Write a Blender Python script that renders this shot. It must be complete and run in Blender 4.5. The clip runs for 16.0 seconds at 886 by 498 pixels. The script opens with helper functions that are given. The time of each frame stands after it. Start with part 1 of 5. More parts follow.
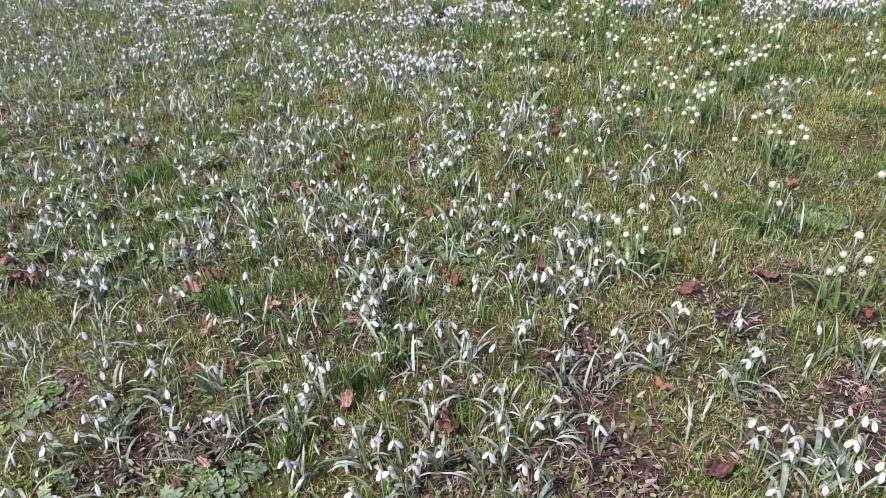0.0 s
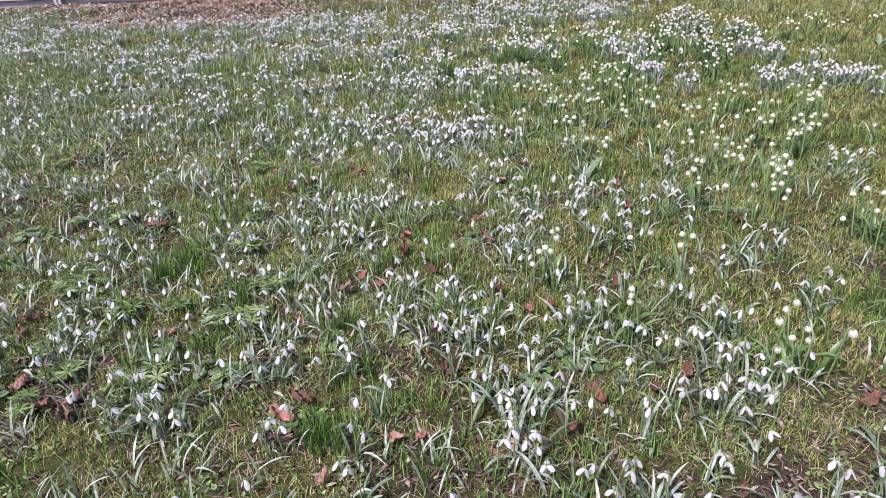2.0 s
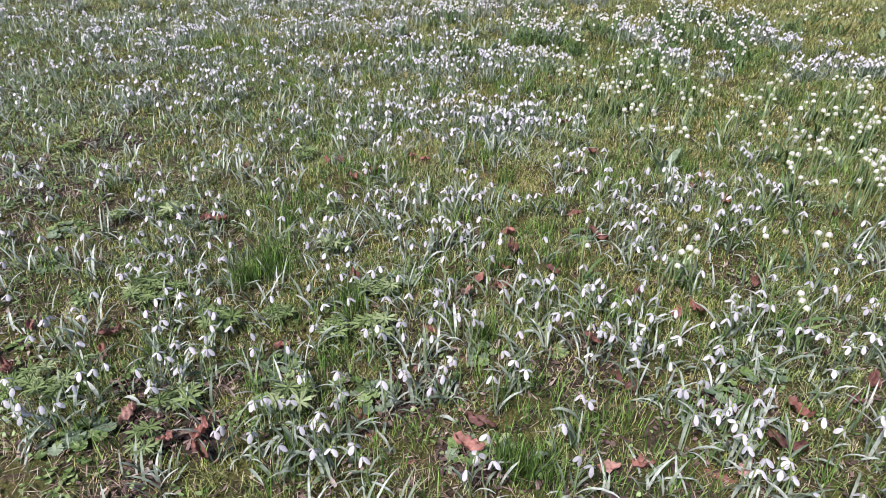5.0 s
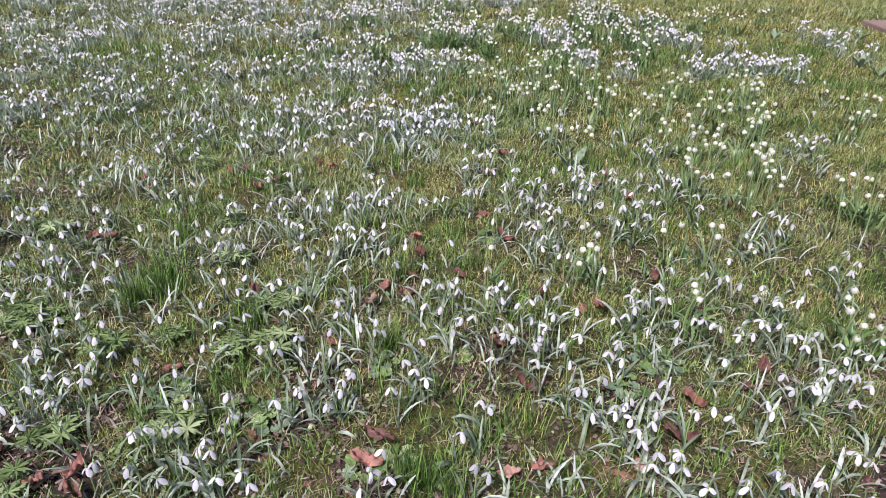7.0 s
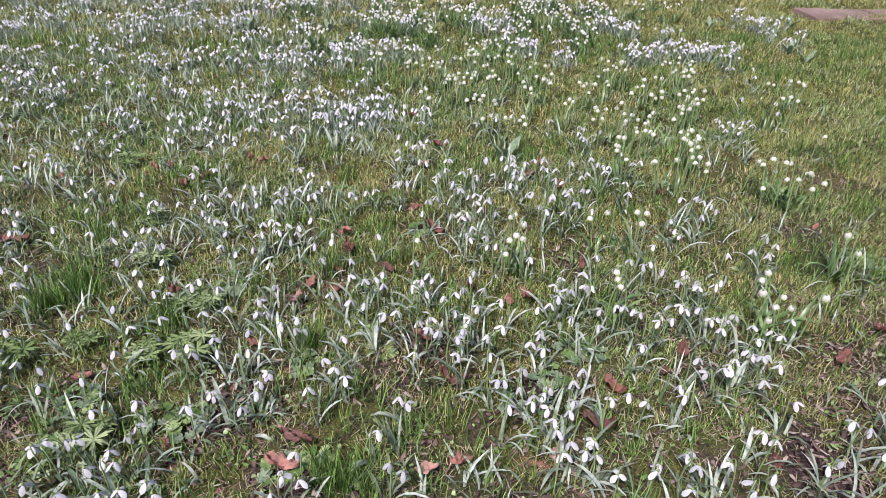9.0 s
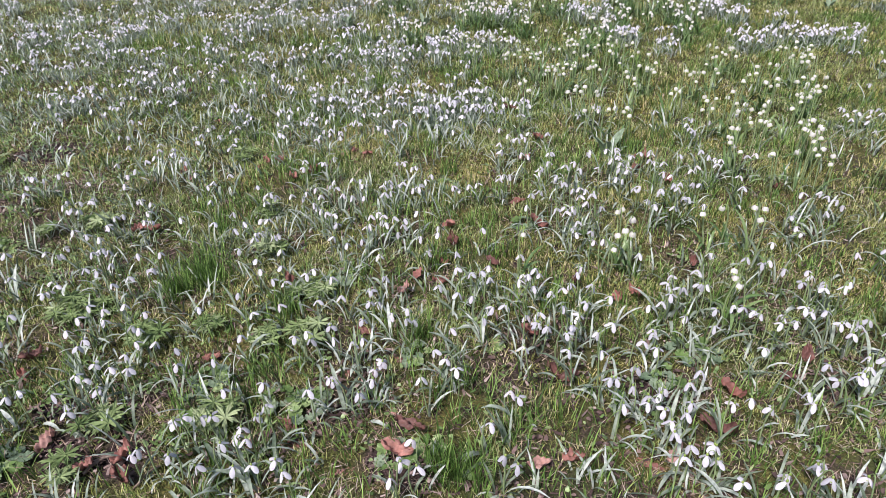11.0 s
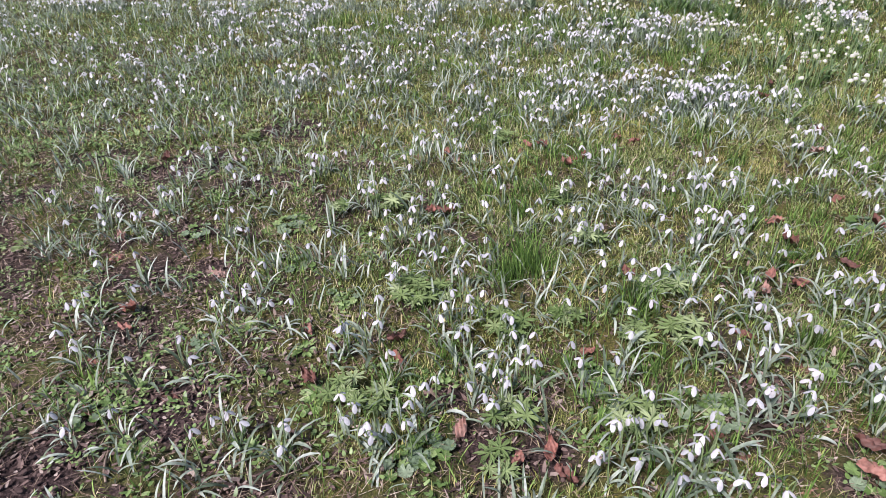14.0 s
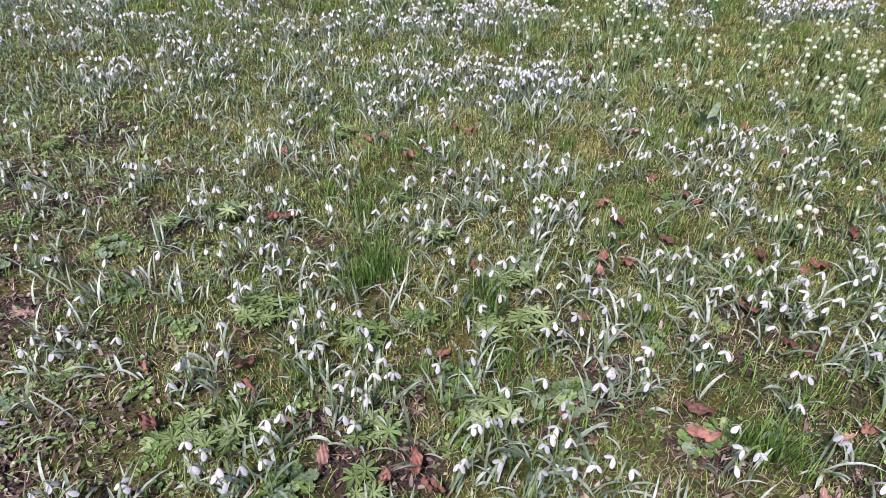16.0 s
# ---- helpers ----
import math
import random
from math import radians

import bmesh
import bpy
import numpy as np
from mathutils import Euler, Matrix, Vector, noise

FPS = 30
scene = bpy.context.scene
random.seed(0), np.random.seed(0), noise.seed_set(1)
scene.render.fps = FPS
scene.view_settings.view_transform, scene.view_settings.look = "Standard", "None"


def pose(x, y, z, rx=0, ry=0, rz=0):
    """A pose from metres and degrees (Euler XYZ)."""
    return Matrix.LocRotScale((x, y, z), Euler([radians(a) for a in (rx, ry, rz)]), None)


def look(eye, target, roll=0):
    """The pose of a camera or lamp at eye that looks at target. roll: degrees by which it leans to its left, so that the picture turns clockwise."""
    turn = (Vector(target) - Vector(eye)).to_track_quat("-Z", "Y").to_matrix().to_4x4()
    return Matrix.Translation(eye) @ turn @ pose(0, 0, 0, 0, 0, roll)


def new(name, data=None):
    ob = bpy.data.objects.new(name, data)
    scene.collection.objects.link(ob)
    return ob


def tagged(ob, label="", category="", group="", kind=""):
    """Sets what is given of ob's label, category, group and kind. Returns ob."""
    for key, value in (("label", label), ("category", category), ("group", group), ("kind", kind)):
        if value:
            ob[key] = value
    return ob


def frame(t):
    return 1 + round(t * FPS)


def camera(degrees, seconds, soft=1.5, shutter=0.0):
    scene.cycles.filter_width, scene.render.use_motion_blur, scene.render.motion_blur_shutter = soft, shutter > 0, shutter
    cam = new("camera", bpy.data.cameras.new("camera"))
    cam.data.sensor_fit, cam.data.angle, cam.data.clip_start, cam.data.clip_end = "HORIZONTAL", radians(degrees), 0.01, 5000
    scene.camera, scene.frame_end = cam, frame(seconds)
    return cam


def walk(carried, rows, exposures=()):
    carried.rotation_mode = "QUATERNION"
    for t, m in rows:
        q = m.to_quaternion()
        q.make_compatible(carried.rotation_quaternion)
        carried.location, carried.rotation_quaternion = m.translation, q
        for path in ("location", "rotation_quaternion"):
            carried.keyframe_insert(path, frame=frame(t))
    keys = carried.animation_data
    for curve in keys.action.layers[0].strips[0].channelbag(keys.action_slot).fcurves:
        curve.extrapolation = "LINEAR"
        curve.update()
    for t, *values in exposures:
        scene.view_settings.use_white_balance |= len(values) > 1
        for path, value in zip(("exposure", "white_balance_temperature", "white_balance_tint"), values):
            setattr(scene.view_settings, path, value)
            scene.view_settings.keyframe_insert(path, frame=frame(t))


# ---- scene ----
cam = camera(71.6, 16.0, soft=0.7)
PATH = [
    (0, (1.326, -0.029, 1.021), (0.822, 1.567, -0.074), -5.9),
    (0.5, (1.233, 0.043, 1.007), (0.838, 1.668, -0.09), -4.0),
    (1, (1.085, 0.105, 1.025), (0.719, 1.749, -0.054), -3.8),
    (1.5, (0.94, 0.153, 1.04), (0.583, 1.834, 0.016), -2.8),
    (2, (0.807, 0.146, 1.059), (0.48, 1.857, 0.078), -3.8),
    (2.5, (0.65, 0.126, 1.09), (0.382, 1.865, 0.14), -3.3),
    (3, (0.518, 0.129, 1.081), (0.305, 1.885, 0.146), 0.9),
    (3.5, (0.353, 0.214, 1.06), (0.157, 1.964, 0.111), -0.7),
    (3.7, (0.302, 0.235, 1.051), (0.107, 1.966, 0.07), 0.0),
    (5.8, (0.215, 0.261, 1.042), (0.165, 1.965, -0.004), -1.0),
    (6, (0.228, 0.268, 1.039), (0.2, 1.973, -0.006), -0.8),
    (6.5, (0.267, 0.278, 1.033), (0.295, 1.986, -0.007), -0.1),
    (7, (0.315, 0.287, 1.031), (0.407, 1.999, 0.0), 0.6),
    (7.5, (0.359, 0.289, 1.028), (0.52, 1.996, -0.002), 1.2),
    (8, (0.401, 0.293, 1.017), (0.62, 1.993, -0.014), 1.8),
    (8.2, (0.414, 0.301, 1.018), (0.675, 1.992, -0.018), 2.3),
    (10.3, (0.376, 0.297, 1.05), (0.387, 1.987, -0.02), -1.6),
    (10.5, (0.366, 0.301, 1.049), (0.342, 1.99, -0.022), -1.9),
    (11, (0.347, 0.299, 1.044), (0.298, 1.983, -0.034), -2.7),
    (11.5, (0.296, 0.293, 1.046), (0.169, 1.969, -0.037), -2.3),
    (12, (0.228, 0.289, 1.04), (0.03, 1.957, -0.046), -2.0),
    (12.5, (0.078, 0.267, 1.038), (-0.158, 1.926, -0.054), -1.8),
    (13, (-0.137, 0.229, 1.058), (-0.382, 1.882, -0.04), -3.9),
    (13.5, (-0.324, 0.239, 1.053), (-0.594, 1.877, -0.062), -3.3),
    (14, (-0.442, 0.337, 1.04), (-0.691, 1.985, -0.066), -3.6),
    (14.5, (-0.453, 0.395, 1.052), (-0.6, 2.049, -0.064), -4.7),
    (15, (-0.422, 0.416, 1.06), (-0.247, 2.059, -0.068), -1.7),
    (15.5, (-0.411, 0.41, 1.074), (-0.125, 2.028, -0.066), 0.6),
    (16, (-0.425, 0.41, 1.079), (-0.205, 2.014, -0.095), 0.6),
]
walk(cam, [(t, look(eye, target, roll)) for t, eye, target, roll in PATH], [(0.0, 1.04), (1.2, 1.03), (3.0, 0.93), (16.0, 0.93)])

# ---- light ----
world = bpy.data.worlds.new("sky")
scene.world = world
world.use_nodes = True
wt = world.node_tree
sky = wt.nodes.new("ShaderNodeTexSky")
sky.sky_type, sky.sun_disc = "NISHITA", False
sky.sun_elevation, sky.sun_rotation = radians(55), radians(215)
sky.air_density, sky.dust_density, sky.ozone_density = 1.0, 2.0, 1.0
wt.nodes["Background"].inputs["Strength"].default_value = 0.092
wt.links.new(sky.outputs["Color"], wt.nodes["Background"].inputs["Color"])
sun = new("sun", bpy.data.lights.new("sun", "SUN"))
sun.data.energy, sun.data.angle, sun.data.color = 3.5, radians(10), (1.0, 0.925, 0.975)
sun.matrix_basis = look((-1.7, -2.4, 4.2), (0, 0, 0))

# ---- materials ----


def nodes_of(name, rough=0.7, spec=0.3):
    m = bpy.data.materials.new(name)
    m.use_nodes = True
    t = m.node_tree
    b = t.nodes["Principled BSDF"]
    b.inputs["Roughness"].default_value = rough
    b.inputs["Specular IOR Level"].default_value = spec
    return m, t, b


def ramp(t, source, stops):
    r = t.nodes.new("ShaderNodeValToRGB")
    while len(r.color_ramp.elements) < len(stops):
        r.color_ramp.elements.new(0.5)
    for e, (p, c) in zip(r.color_ramp.elements, stops):
        e.position, e.color = p, (*c, 1)
    t.links.new(source, r.inputs["Fac"])
    return r.outputs["Color"]


def noise_of(t, scale, detail=4.0, where="Object"):
    c = t.nodes.new("ShaderNodeTexCoord")
    n = t.nodes.new("ShaderNodeTexNoise")
    n.inputs["Scale"].default_value, n.inputs["Detail"].default_value = scale, detail
    t.links.new(c.outputs[where], n.inputs["Vector"])
    return n.outputs["Fac"]


def mixed(t, fac, a, b, how="MIX"):
    x = t.nodes.new("ShaderNodeMix")
    x.data_type, x.blend_type = "RGBA", how
    for socket, value in ((x.inputs["Factor"], fac), (x.inputs[6], a), (x.inputs[7], b)):
        if isinstance(value, (int, float)):
            socket.default_value = value
        elif isinstance(value, tuple):
            socket.default_value = (*value, 1)
        else:
            t.links.new(value, socket)
    return x.outputs[2]


def bumped(t, b, height, strength, distance=0.002):
    n = t.nodes.new("ShaderNodeBump")
    n.inputs["Strength"].default_value, n.inputs["Distance"].default_value = strength, distance
    t.links.new(height, n.inputs["Height"])
    t.links.new(n.outputs["Normal"], b.inputs["Normal"])


def leafy(name, stops, rough=0.5, spec=0.35, thin=0.3, by="island", grain=90.0, vary=0.35, tint=None):
    """A thin plant surface: colour by piece, with a grain, letting some light through."""
    m, t, b = nodes_of(name, rough, spec)
    if by == "island":
        g = t.nodes.new("ShaderNodeNewGeometry").outputs["Random Per Island"]
    else:
        g = t.nodes.new("ShaderNodeObjectInfo").outputs["Random"]
    col = ramp(t, g, stops)
    streak = noise_of(t, grain, 3.0)
    dark = ramp(t, streak, [(0.3, (1 - vary,) * 3), (0.7, (1 + vary * 0.4,) * 3)])
    col = mixed(t, 1.0, col, dark, "MULTIPLY")
    if tint:
        drift = ramp(t, noise_of(t, 2.3, 4.0), [(0.42, (1, 1, 1)), (0.62, tint)])
        col = mixed(t, 1.0, col, drift, "MULTIPLY")
    t.links.new(col, b.inputs["Base Color"])
    tr = t.nodes.new("ShaderNodeBsdfTranslucent")
    t.links.new(col, tr.inputs["Color"])
    mix = t.nodes.new("ShaderNodeMixShader")
    mix.inputs["Fac"].default_value = thin
    t.links.new(b.outputs[0], mix.inputs[1])
    t.links.new(tr.outputs[0], mix.inputs[2])
    t.links.new(mix.outputs[0], t.nodes["Material Output"].inputs["Surface"])
    return m


M_PETAL = leafy("white_petal", [(0, (0.42, 0.41, 0.45)), (0.45, (0.56, 0.545, 0.585)), (0.8, (0.60, 0.555, 0.60)), (1, (0.66, 0.64, 0.68))], 0.5, 0.3, 0.28, "object", 260, 0.1)
M_PETAL_FIELD = leafy("field_white_petal", [(0, (0.42, 0.41, 0.45)), (0.45, (0.56, 0.545, 0.585)), (0.8, (0.60, 0.555, 0.60)), (1, (0.66, 0.64, 0.68))], 0.5, 0.3, 0.28, "island", 260, 0.1)
M_BELL = leafy("cream_petal", [(0, (0.50, 0.485, 0.43)), (1, (0.63, 0.60, 0.57))], 0.5, 0.3, 0.25, "object", 260, 0.1)
M_BELL_FIELD = leafy("field_cream_petal", [(0, (0.50, 0.485, 0.43)), (1, (0.63, 0.60, 0.57))], 0.5, 0.3, 0.25, "island", 260, 0.1)
M_OVARY = leafy("green_ovary", [(0, (0.20, 0.30, 0.06)), (1, (0.30, 0.38, 0.10))], 0.4, 0.4, 0.1, "object")
M_STEM = leafy("green_stem", [(0, (0.17, 0.24, 0.10)), (1, (0.25, 0.31, 0.15))], 0.45, 0.4, 0.1, "object")
M_GLAUCOUS = leafy("glaucous_leaf", [(0, (0.07, 0.10, 0.06)), (0.3, (0.16, 0.20, 0.135)), (0.7, (0.30, 0.345, 0.28)), (1, (0.46, 0.495, 0.44))], 0.5, 0.4, 0.13, "object", 120)
M_GLAUCOUS_FIELD = leafy("field_glaucous_leaf", [(0, (0.07, 0.10, 0.06)), (0.3, (0.16, 0.20, 0.135)), (0.7, (0.30, 0.345, 0.28)), (1, (0.46, 0.495, 0.44))], 0.5, 0.4, 0.13, "island", 120)
M_GREENLEAF = leafy("bright_leaf", [(0, (0.05, 0.10, 0.025)), (0.6, (0.10, 0.17, 0.05)), (1, (0.20, 0.27, 0.11))], 0.38, 0.5, 0.13, "object", 120)
M_GREENLEAF_FIELD = leafy("field_bright_leaf", [(0, (0.05, 0.10, 0.025)), (0.6, (0.10, 0.17, 0.05)), (1, (0.20, 0.27, 0.11))], 0.38, 0.5, 0.13, "island", 120)
M_GRASS = leafy("grass_blade", [(0, (0.03, 0.04, 0.008)), (0.3, (0.15, 0.20, 0.05)), (0.65, (0.32, 0.385, 0.125)), (0.92, (0.49, 0.51, 0.28)), (1, (0.64, 0.61, 0.44))], 0.6, 0.3, 0.28, tint=(1.2, 1.0, 0.9))
M_TUFT = leafy("lush_grass", [(0, (0.022, 0.048, 0.010)), (0.5, (0.09, 0.175, 0.032)), (1, (0.25, 0.38, 0.10))], 0.6, 0.25, 0.22)
M_STRAW = leafy("dry_grass", [(0, (0.10, 0.06, 0.045)), (0.45, (0.27, 0.185, 0.135)), (0.8, (0.42, 0.33, 0.25)), (1, (0.56, 0.48, 0.39))], 0.6, 0.3, 0.2)
M_MOSS = leafy("moss", [(0, (0.045, 0.045, 0.013)), (0.5, (0.16, 0.18, 0.045)), (1, (0.30, 0.32, 0.095))], 0.85, 0.1, 0.25, tint=(1.2, 0.95, 0.8))
M_CHIP = leafy("litter", [(0, (0.035, 0.022, 0.02)), (0.4, (0.085, 0.055, 0.05)), (0.75, (0.19, 0.13, 0.115)), (1, (0.42, 0.34, 0.30))], 0.75, 0.2, 0.1)
M_DRY = leafy("dry_leaf", [(0, (0.16, 0.10, 0.08)), (0.5, (0.34, 0.24, 0.20)), (1, (0.55, 0.44, 0.38))], 0.75, 0.2, 0.15)
M_DEAD = leafy("dead_leaf", [(0, (0.13, 0.06, 0.05)), (0.35, (0.22, 0.09, 0.07)), (0.7, (0.33, 0.15, 0.12)), (1, (0.42, 0.26, 0.22))], 0.6, 0.3, 0.15, "object", 60, 0.5)
M_WEED = leafy("weed_leaf", [(0, (0.07, 0.12, 0.03)), (0.5, (0.14, 0.22, 0.065)), (1, (0.27, 0.35, 0.15))], 0.45, 0.4, 0.13, "object", 70)
M_WEED_FIELD = leafy("field_weed_leaf", [(0, (0.07, 0.12, 0.03)), (0.5, (0.14, 0.22, 0.065)), (1, (0.27, 0.35, 0.15))], 0.45, 0.4, 0.13, "island", 70)
M_PALE = leafy("pale_weed_leaf", [(0, (0.11, 0.17, 0.055)), (0.6, (0.21, 0.28, 0.115)), (1, (0.35, 0.41, 0.23))], 0.65, 0.2, 0.25, "object", 70)
M_GREY = leafy("grey_weed_leaf", [(0, (0.13, 0.19, 0.11)), (1, (0.22, 0.28, 0.18))], 0.5, 0.35, 0.2, "object", 70)


def wood_stuff(name, a, b_):
    m, t, b = nodes_of(name, 0.8, 0.2)
    n = noise_of(t, 120, 6)
    t.links.new(ramp(t, n, [(0.3, a), (0.7, b_)]), b.inputs["Base Color"])
    bumped(t, b, n, 0.6)
    return m


M_TWIG = wood_stuff("twig_bark", (0.10, 0.07, 0.055), (0.26, 0.20, 0.16))


def ground_material():
    m, t, b = nodes_of("meadow_ground", 0.95, 0.1)
    soil = t.nodes.new("ShaderNodeAttribute")
    soil.attribute_name = "soil"
    fine, mid, broad = noise_of(t, 160, 8), noise_of(t, 22, 6), noise_of(t, 3.0, 4)
    earth = ramp(t, fine, [(0.3, (0.010, 0.007, 0.007)), (0.55, (0.042, 0.028, 0.027)), (0.8, (0.15, 0.105, 0.098))])
    moss = ramp(t, fine, [(0.28, (0.018, 0.018, 0.008)), (0.55, (0.085, 0.078, 0.026)), (0.8, (0.24, 0.20, 0.06))])
    turf = ramp(t, mid, [(0.3, (0.022, 0.026, 0.010)), (0.7, (0.085, 0.10, 0.036))])
    green = mixed(t, ramp(t, broad, [(0.4, (0, 0, 0)), (0.6, (1, 1, 1))]), moss, turf)
    brown = mixed(t, ramp(t, mid, [(0.5, (0, 0, 0)), (0.68, (1, 1, 1))]), green, earth)
    col = mixed(t, soil.outputs["Fac"], brown, earth)
    t.links.new(col, b.inputs["Base Color"])
    bumped(t, b, fine, 0.9, 0.006)
    return m


def concrete_material(name, a, b_):
    m, t, b = nodes_of(name, 0.85, 0.25)
    fine, broad = noise_of(t, 140, 8), noise_of(t, 2.5, 5)
    col = mixed(t, 0.5, ramp(t, fine, [(0.3, a), (0.7, b_)]), ramp(t, broad, [(0.35, a), (0.65, b_)]))
    t.links.new(col, b.inputs["Base Color"])
    bumped(t, b, fine, 0.5)
    return m


M_GROUND = ground_material()
M_CONCRETE = concrete_material("pale_concrete", (0.34, 0.295, 0.335), (0.50, 0.445, 0.50))
M_PAVING = concrete_material("grey_asphalt", (0.05, 0.05, 0.055), (0.12, 0.115, 0.12))
M_SLAB = concrete_material("brown_stone", (0.10, 0.065, 0.055), (0.26, 0.18, 0.155))
M_PLASTIC_BLUE = nodes_of("blue_plastic", 0.4, 0.5)[0]
M_PLASTIC_BLUE.node_tree.nodes["Principled BSDF"].inputs["Base Color"].default_value = (0.04, 0.10, 0.28, 1)
M_PLASTIC_TEAL = nodes_of("teal_plastic", 0.4, 0.5)[0]
M_PLASTIC_TEAL.node_tree.nodes["Principled BSDF"].inputs["Base Color"].default_value = (0.03, 0.22, 0.22, 1)

# ---- mesh helpers ----
rng = np.random.default_rng(7)


def mesh_of(name, verts, quads=(), tris=(), mats=(), q_mat=None, t_mat=None, smooth=True):
    """A mesh from arrays of corners, four-sided and three-sided faces."""
    me = bpy.data.meshes.new(name)
    v, q, tr = np.asarray(verts, np.float32).reshape(-1, 3), np.asarray(quads, np.int32).reshape(-1, 4), np.asarray(tris, np.int32).reshape(-1, 3)
    me.vertices.add(len(v))
    me.vertices.foreach_set("co", v.ravel())
    loops = np.concatenate([q.ravel(), tr.ravel()])
    me.loops.add(len(loops))
    me.loops.foreach_set("vertex_index", loops)
    n = len(q) + len(tr)
    me.polygons.add(n)
    me.polygons.foreach_set("loop_start", np.concatenate([np.arange(len(q)) * 4, len(q) * 4 + np.arange(len(tr)) * 3]).astype(np.int32))
    for mat in mats:
        me.materials.append(mat)
    if q_mat is not None:
        me.polygons.foreach_set("material_index", np.concatenate([q_mat, t_mat]).astype(np.int32))
    me.update(calc_edges=True)
    me.polygons.foreach_set("use_smooth", np.full(n, smooth))
    me.validate()
    return me


def part(name, me, parent, label="", m=None):
    """Links a mesh as one part under a thing or a part."""
    ob = new(name, me)
    ob.parent = parent
    if m is not None:
        ob.matrix_basis = m
    if label:
        tagged(ob, label)
    return ob


# ---- the lie of the ground ----
WAVES = [(rng.uniform(0, 6.28), 6.28 / w, a, rng.uniform(0, 6.28)) for w, a in
         ((0.17, 0.0016), (0.23, 0.002), (0.31, 0.003), (0.43, 0.003), (0.6, 0.004), (0.85, 0.005), (1.3, 0.006), (2.1, 0.008))]
SOIL_SPOTS = [
    (-1.20, 1.23, 0.07), (-1.37, 1.73, 0.05), (-0.59, 1.29, 0.05), (-1.17, 1.13, 0.05), (-1.73, 1.87, 0.05), (-1.31, 1.94, 0.04), (-0.38, 1.16, 0.07), (-0.51, 1.17, 0.06), (0.17, 1.12, 0.04), (0.25, 1.08, 0.04),
    (1.33, 0.79, 0.09), (0.49, 0.66, 0.05), (0.58, 0.67, 0.05), (1.25, 0.69, 0.06), (1.93, 1.28, 0.05), (1.63, 1.19, 0.04),
    (-1.27, 1.76, 0.05), (-1.21, 1.2, 0.1), (-1.42, 1.01, 0.13), (-1.35, 1.74, 0.08), (0.1, 0.73, 0.06), (0.61, 0.79, 0.05), (1.39, 0.73, 0.1), (1.3, 1.02, 0.09), (1.87, 1, 0.1), (1.65, 1.24, 0.07), (0.87, 0.95, 0.05), (0.44, 0.6, 0.07), (-1.75, 2.45, 0.16), (-1.44, 2.8, 0.14),
]


def height(x, y):
    s = np.clip((y - 7.2) / 1.1, 0, 1)
    h = 0.10 * s * s * (3 - 2 * s) * np.clip((9.5 - y) / 0.6, 0, 1) * np.clip((5.5 - x) / 3, 0, 1)
    for d, k, a, p in WAVES:
        h = h + a * np.sin(k * (x * math.cos(d) + y * math.sin(d)) + p)
    return h


def wavy(x, y, k, seed):
    """A smooth pattern between about 0 and 1."""
    v = 0.0
    for n in range(5):
        d = seed * 1.7 + n * 2.4
        f = k * (1 + 0.37 * n)
        v = v + np.sin(f * (x * math.cos(d) + y * math.sin(d)) + seed * (n + 1.3) + 0.9 * np.sin(f * 0.6 * (y * math.cos(d) - x * math.sin(d))))
    return 0.5 + v / 7


def bare(x, y):
    """How bare the earth is: 0 turf, 1 soil."""
    b = np.clip((wavy(x, y, 7.0, 3.0) - 0.72) * 5, 0, 1) * np.clip((2.4 - y) / 1.5, 0, 1)
    b = np.maximum(b, np.clip((wavy(x, y, 9.0, 21.0) - 0.5) * 4, 0, 0.9) * np.clip(-(x + 0.75) * 1.6, 0, 1) * np.clip((3.4 - y) / 1.0, 0, 1))
    b = np.maximum(b, np.clip((wavy(x, y, 8.0, 31.0) - 0.62) * 4, 0, 0.5) * np.clip((x - 1.15) * 2, 0, 1) * np.clip((2.5 - y) / 0.8, 0, 1))
    b = np.maximum(b, np.clip((wavy(x, y, 10.0, 51.0) - 0.55) * 4, 0, 0.6) * np.clip((1.45 - y) * 1.8, 0, 1) * np.clip(x * 1.5 + 0.3, 0, 1))
    ragged = 0.5 * (wavy(x, y, 25.0, 1.0) - 0.5)
    for sx, sy, r in SOIL_SPOTS:
        d = np.hypot(x - sx, y - sy) / r + ragged
        b = np.maximum(b, np.clip((1.15 - d) * 3, 0, 1))
    edge = 7.75 - 0.04 * x + 0.5 * (wavy(x, y, 2.5, 5.0) - 0.5)
    strip = np.clip((y - edge) * 2.5, 0, 1) * np.clip((3.2 - x) * 1.2, 0, 1)
    left = np.clip(1.2 - np.hypot((x + 3.6) / 1.5, (y - 7.6) / 0.75), 0, 1) * 2
    return np.clip(np.maximum(b, np.maximum(strip, left)), 0, 1)


def graded(lo, hi, step, far):
    """Steps that are even between lo and hi and widen towards far on both sides."""
    mid = np.arange(lo, hi + step / 2, step)
    grow = step * np.cumsum(1.13 ** np.arange(1, 90))
    grow = grow[grow < far]
    return np.concatenate([lo - grow[::-1], mid, hi + grow])


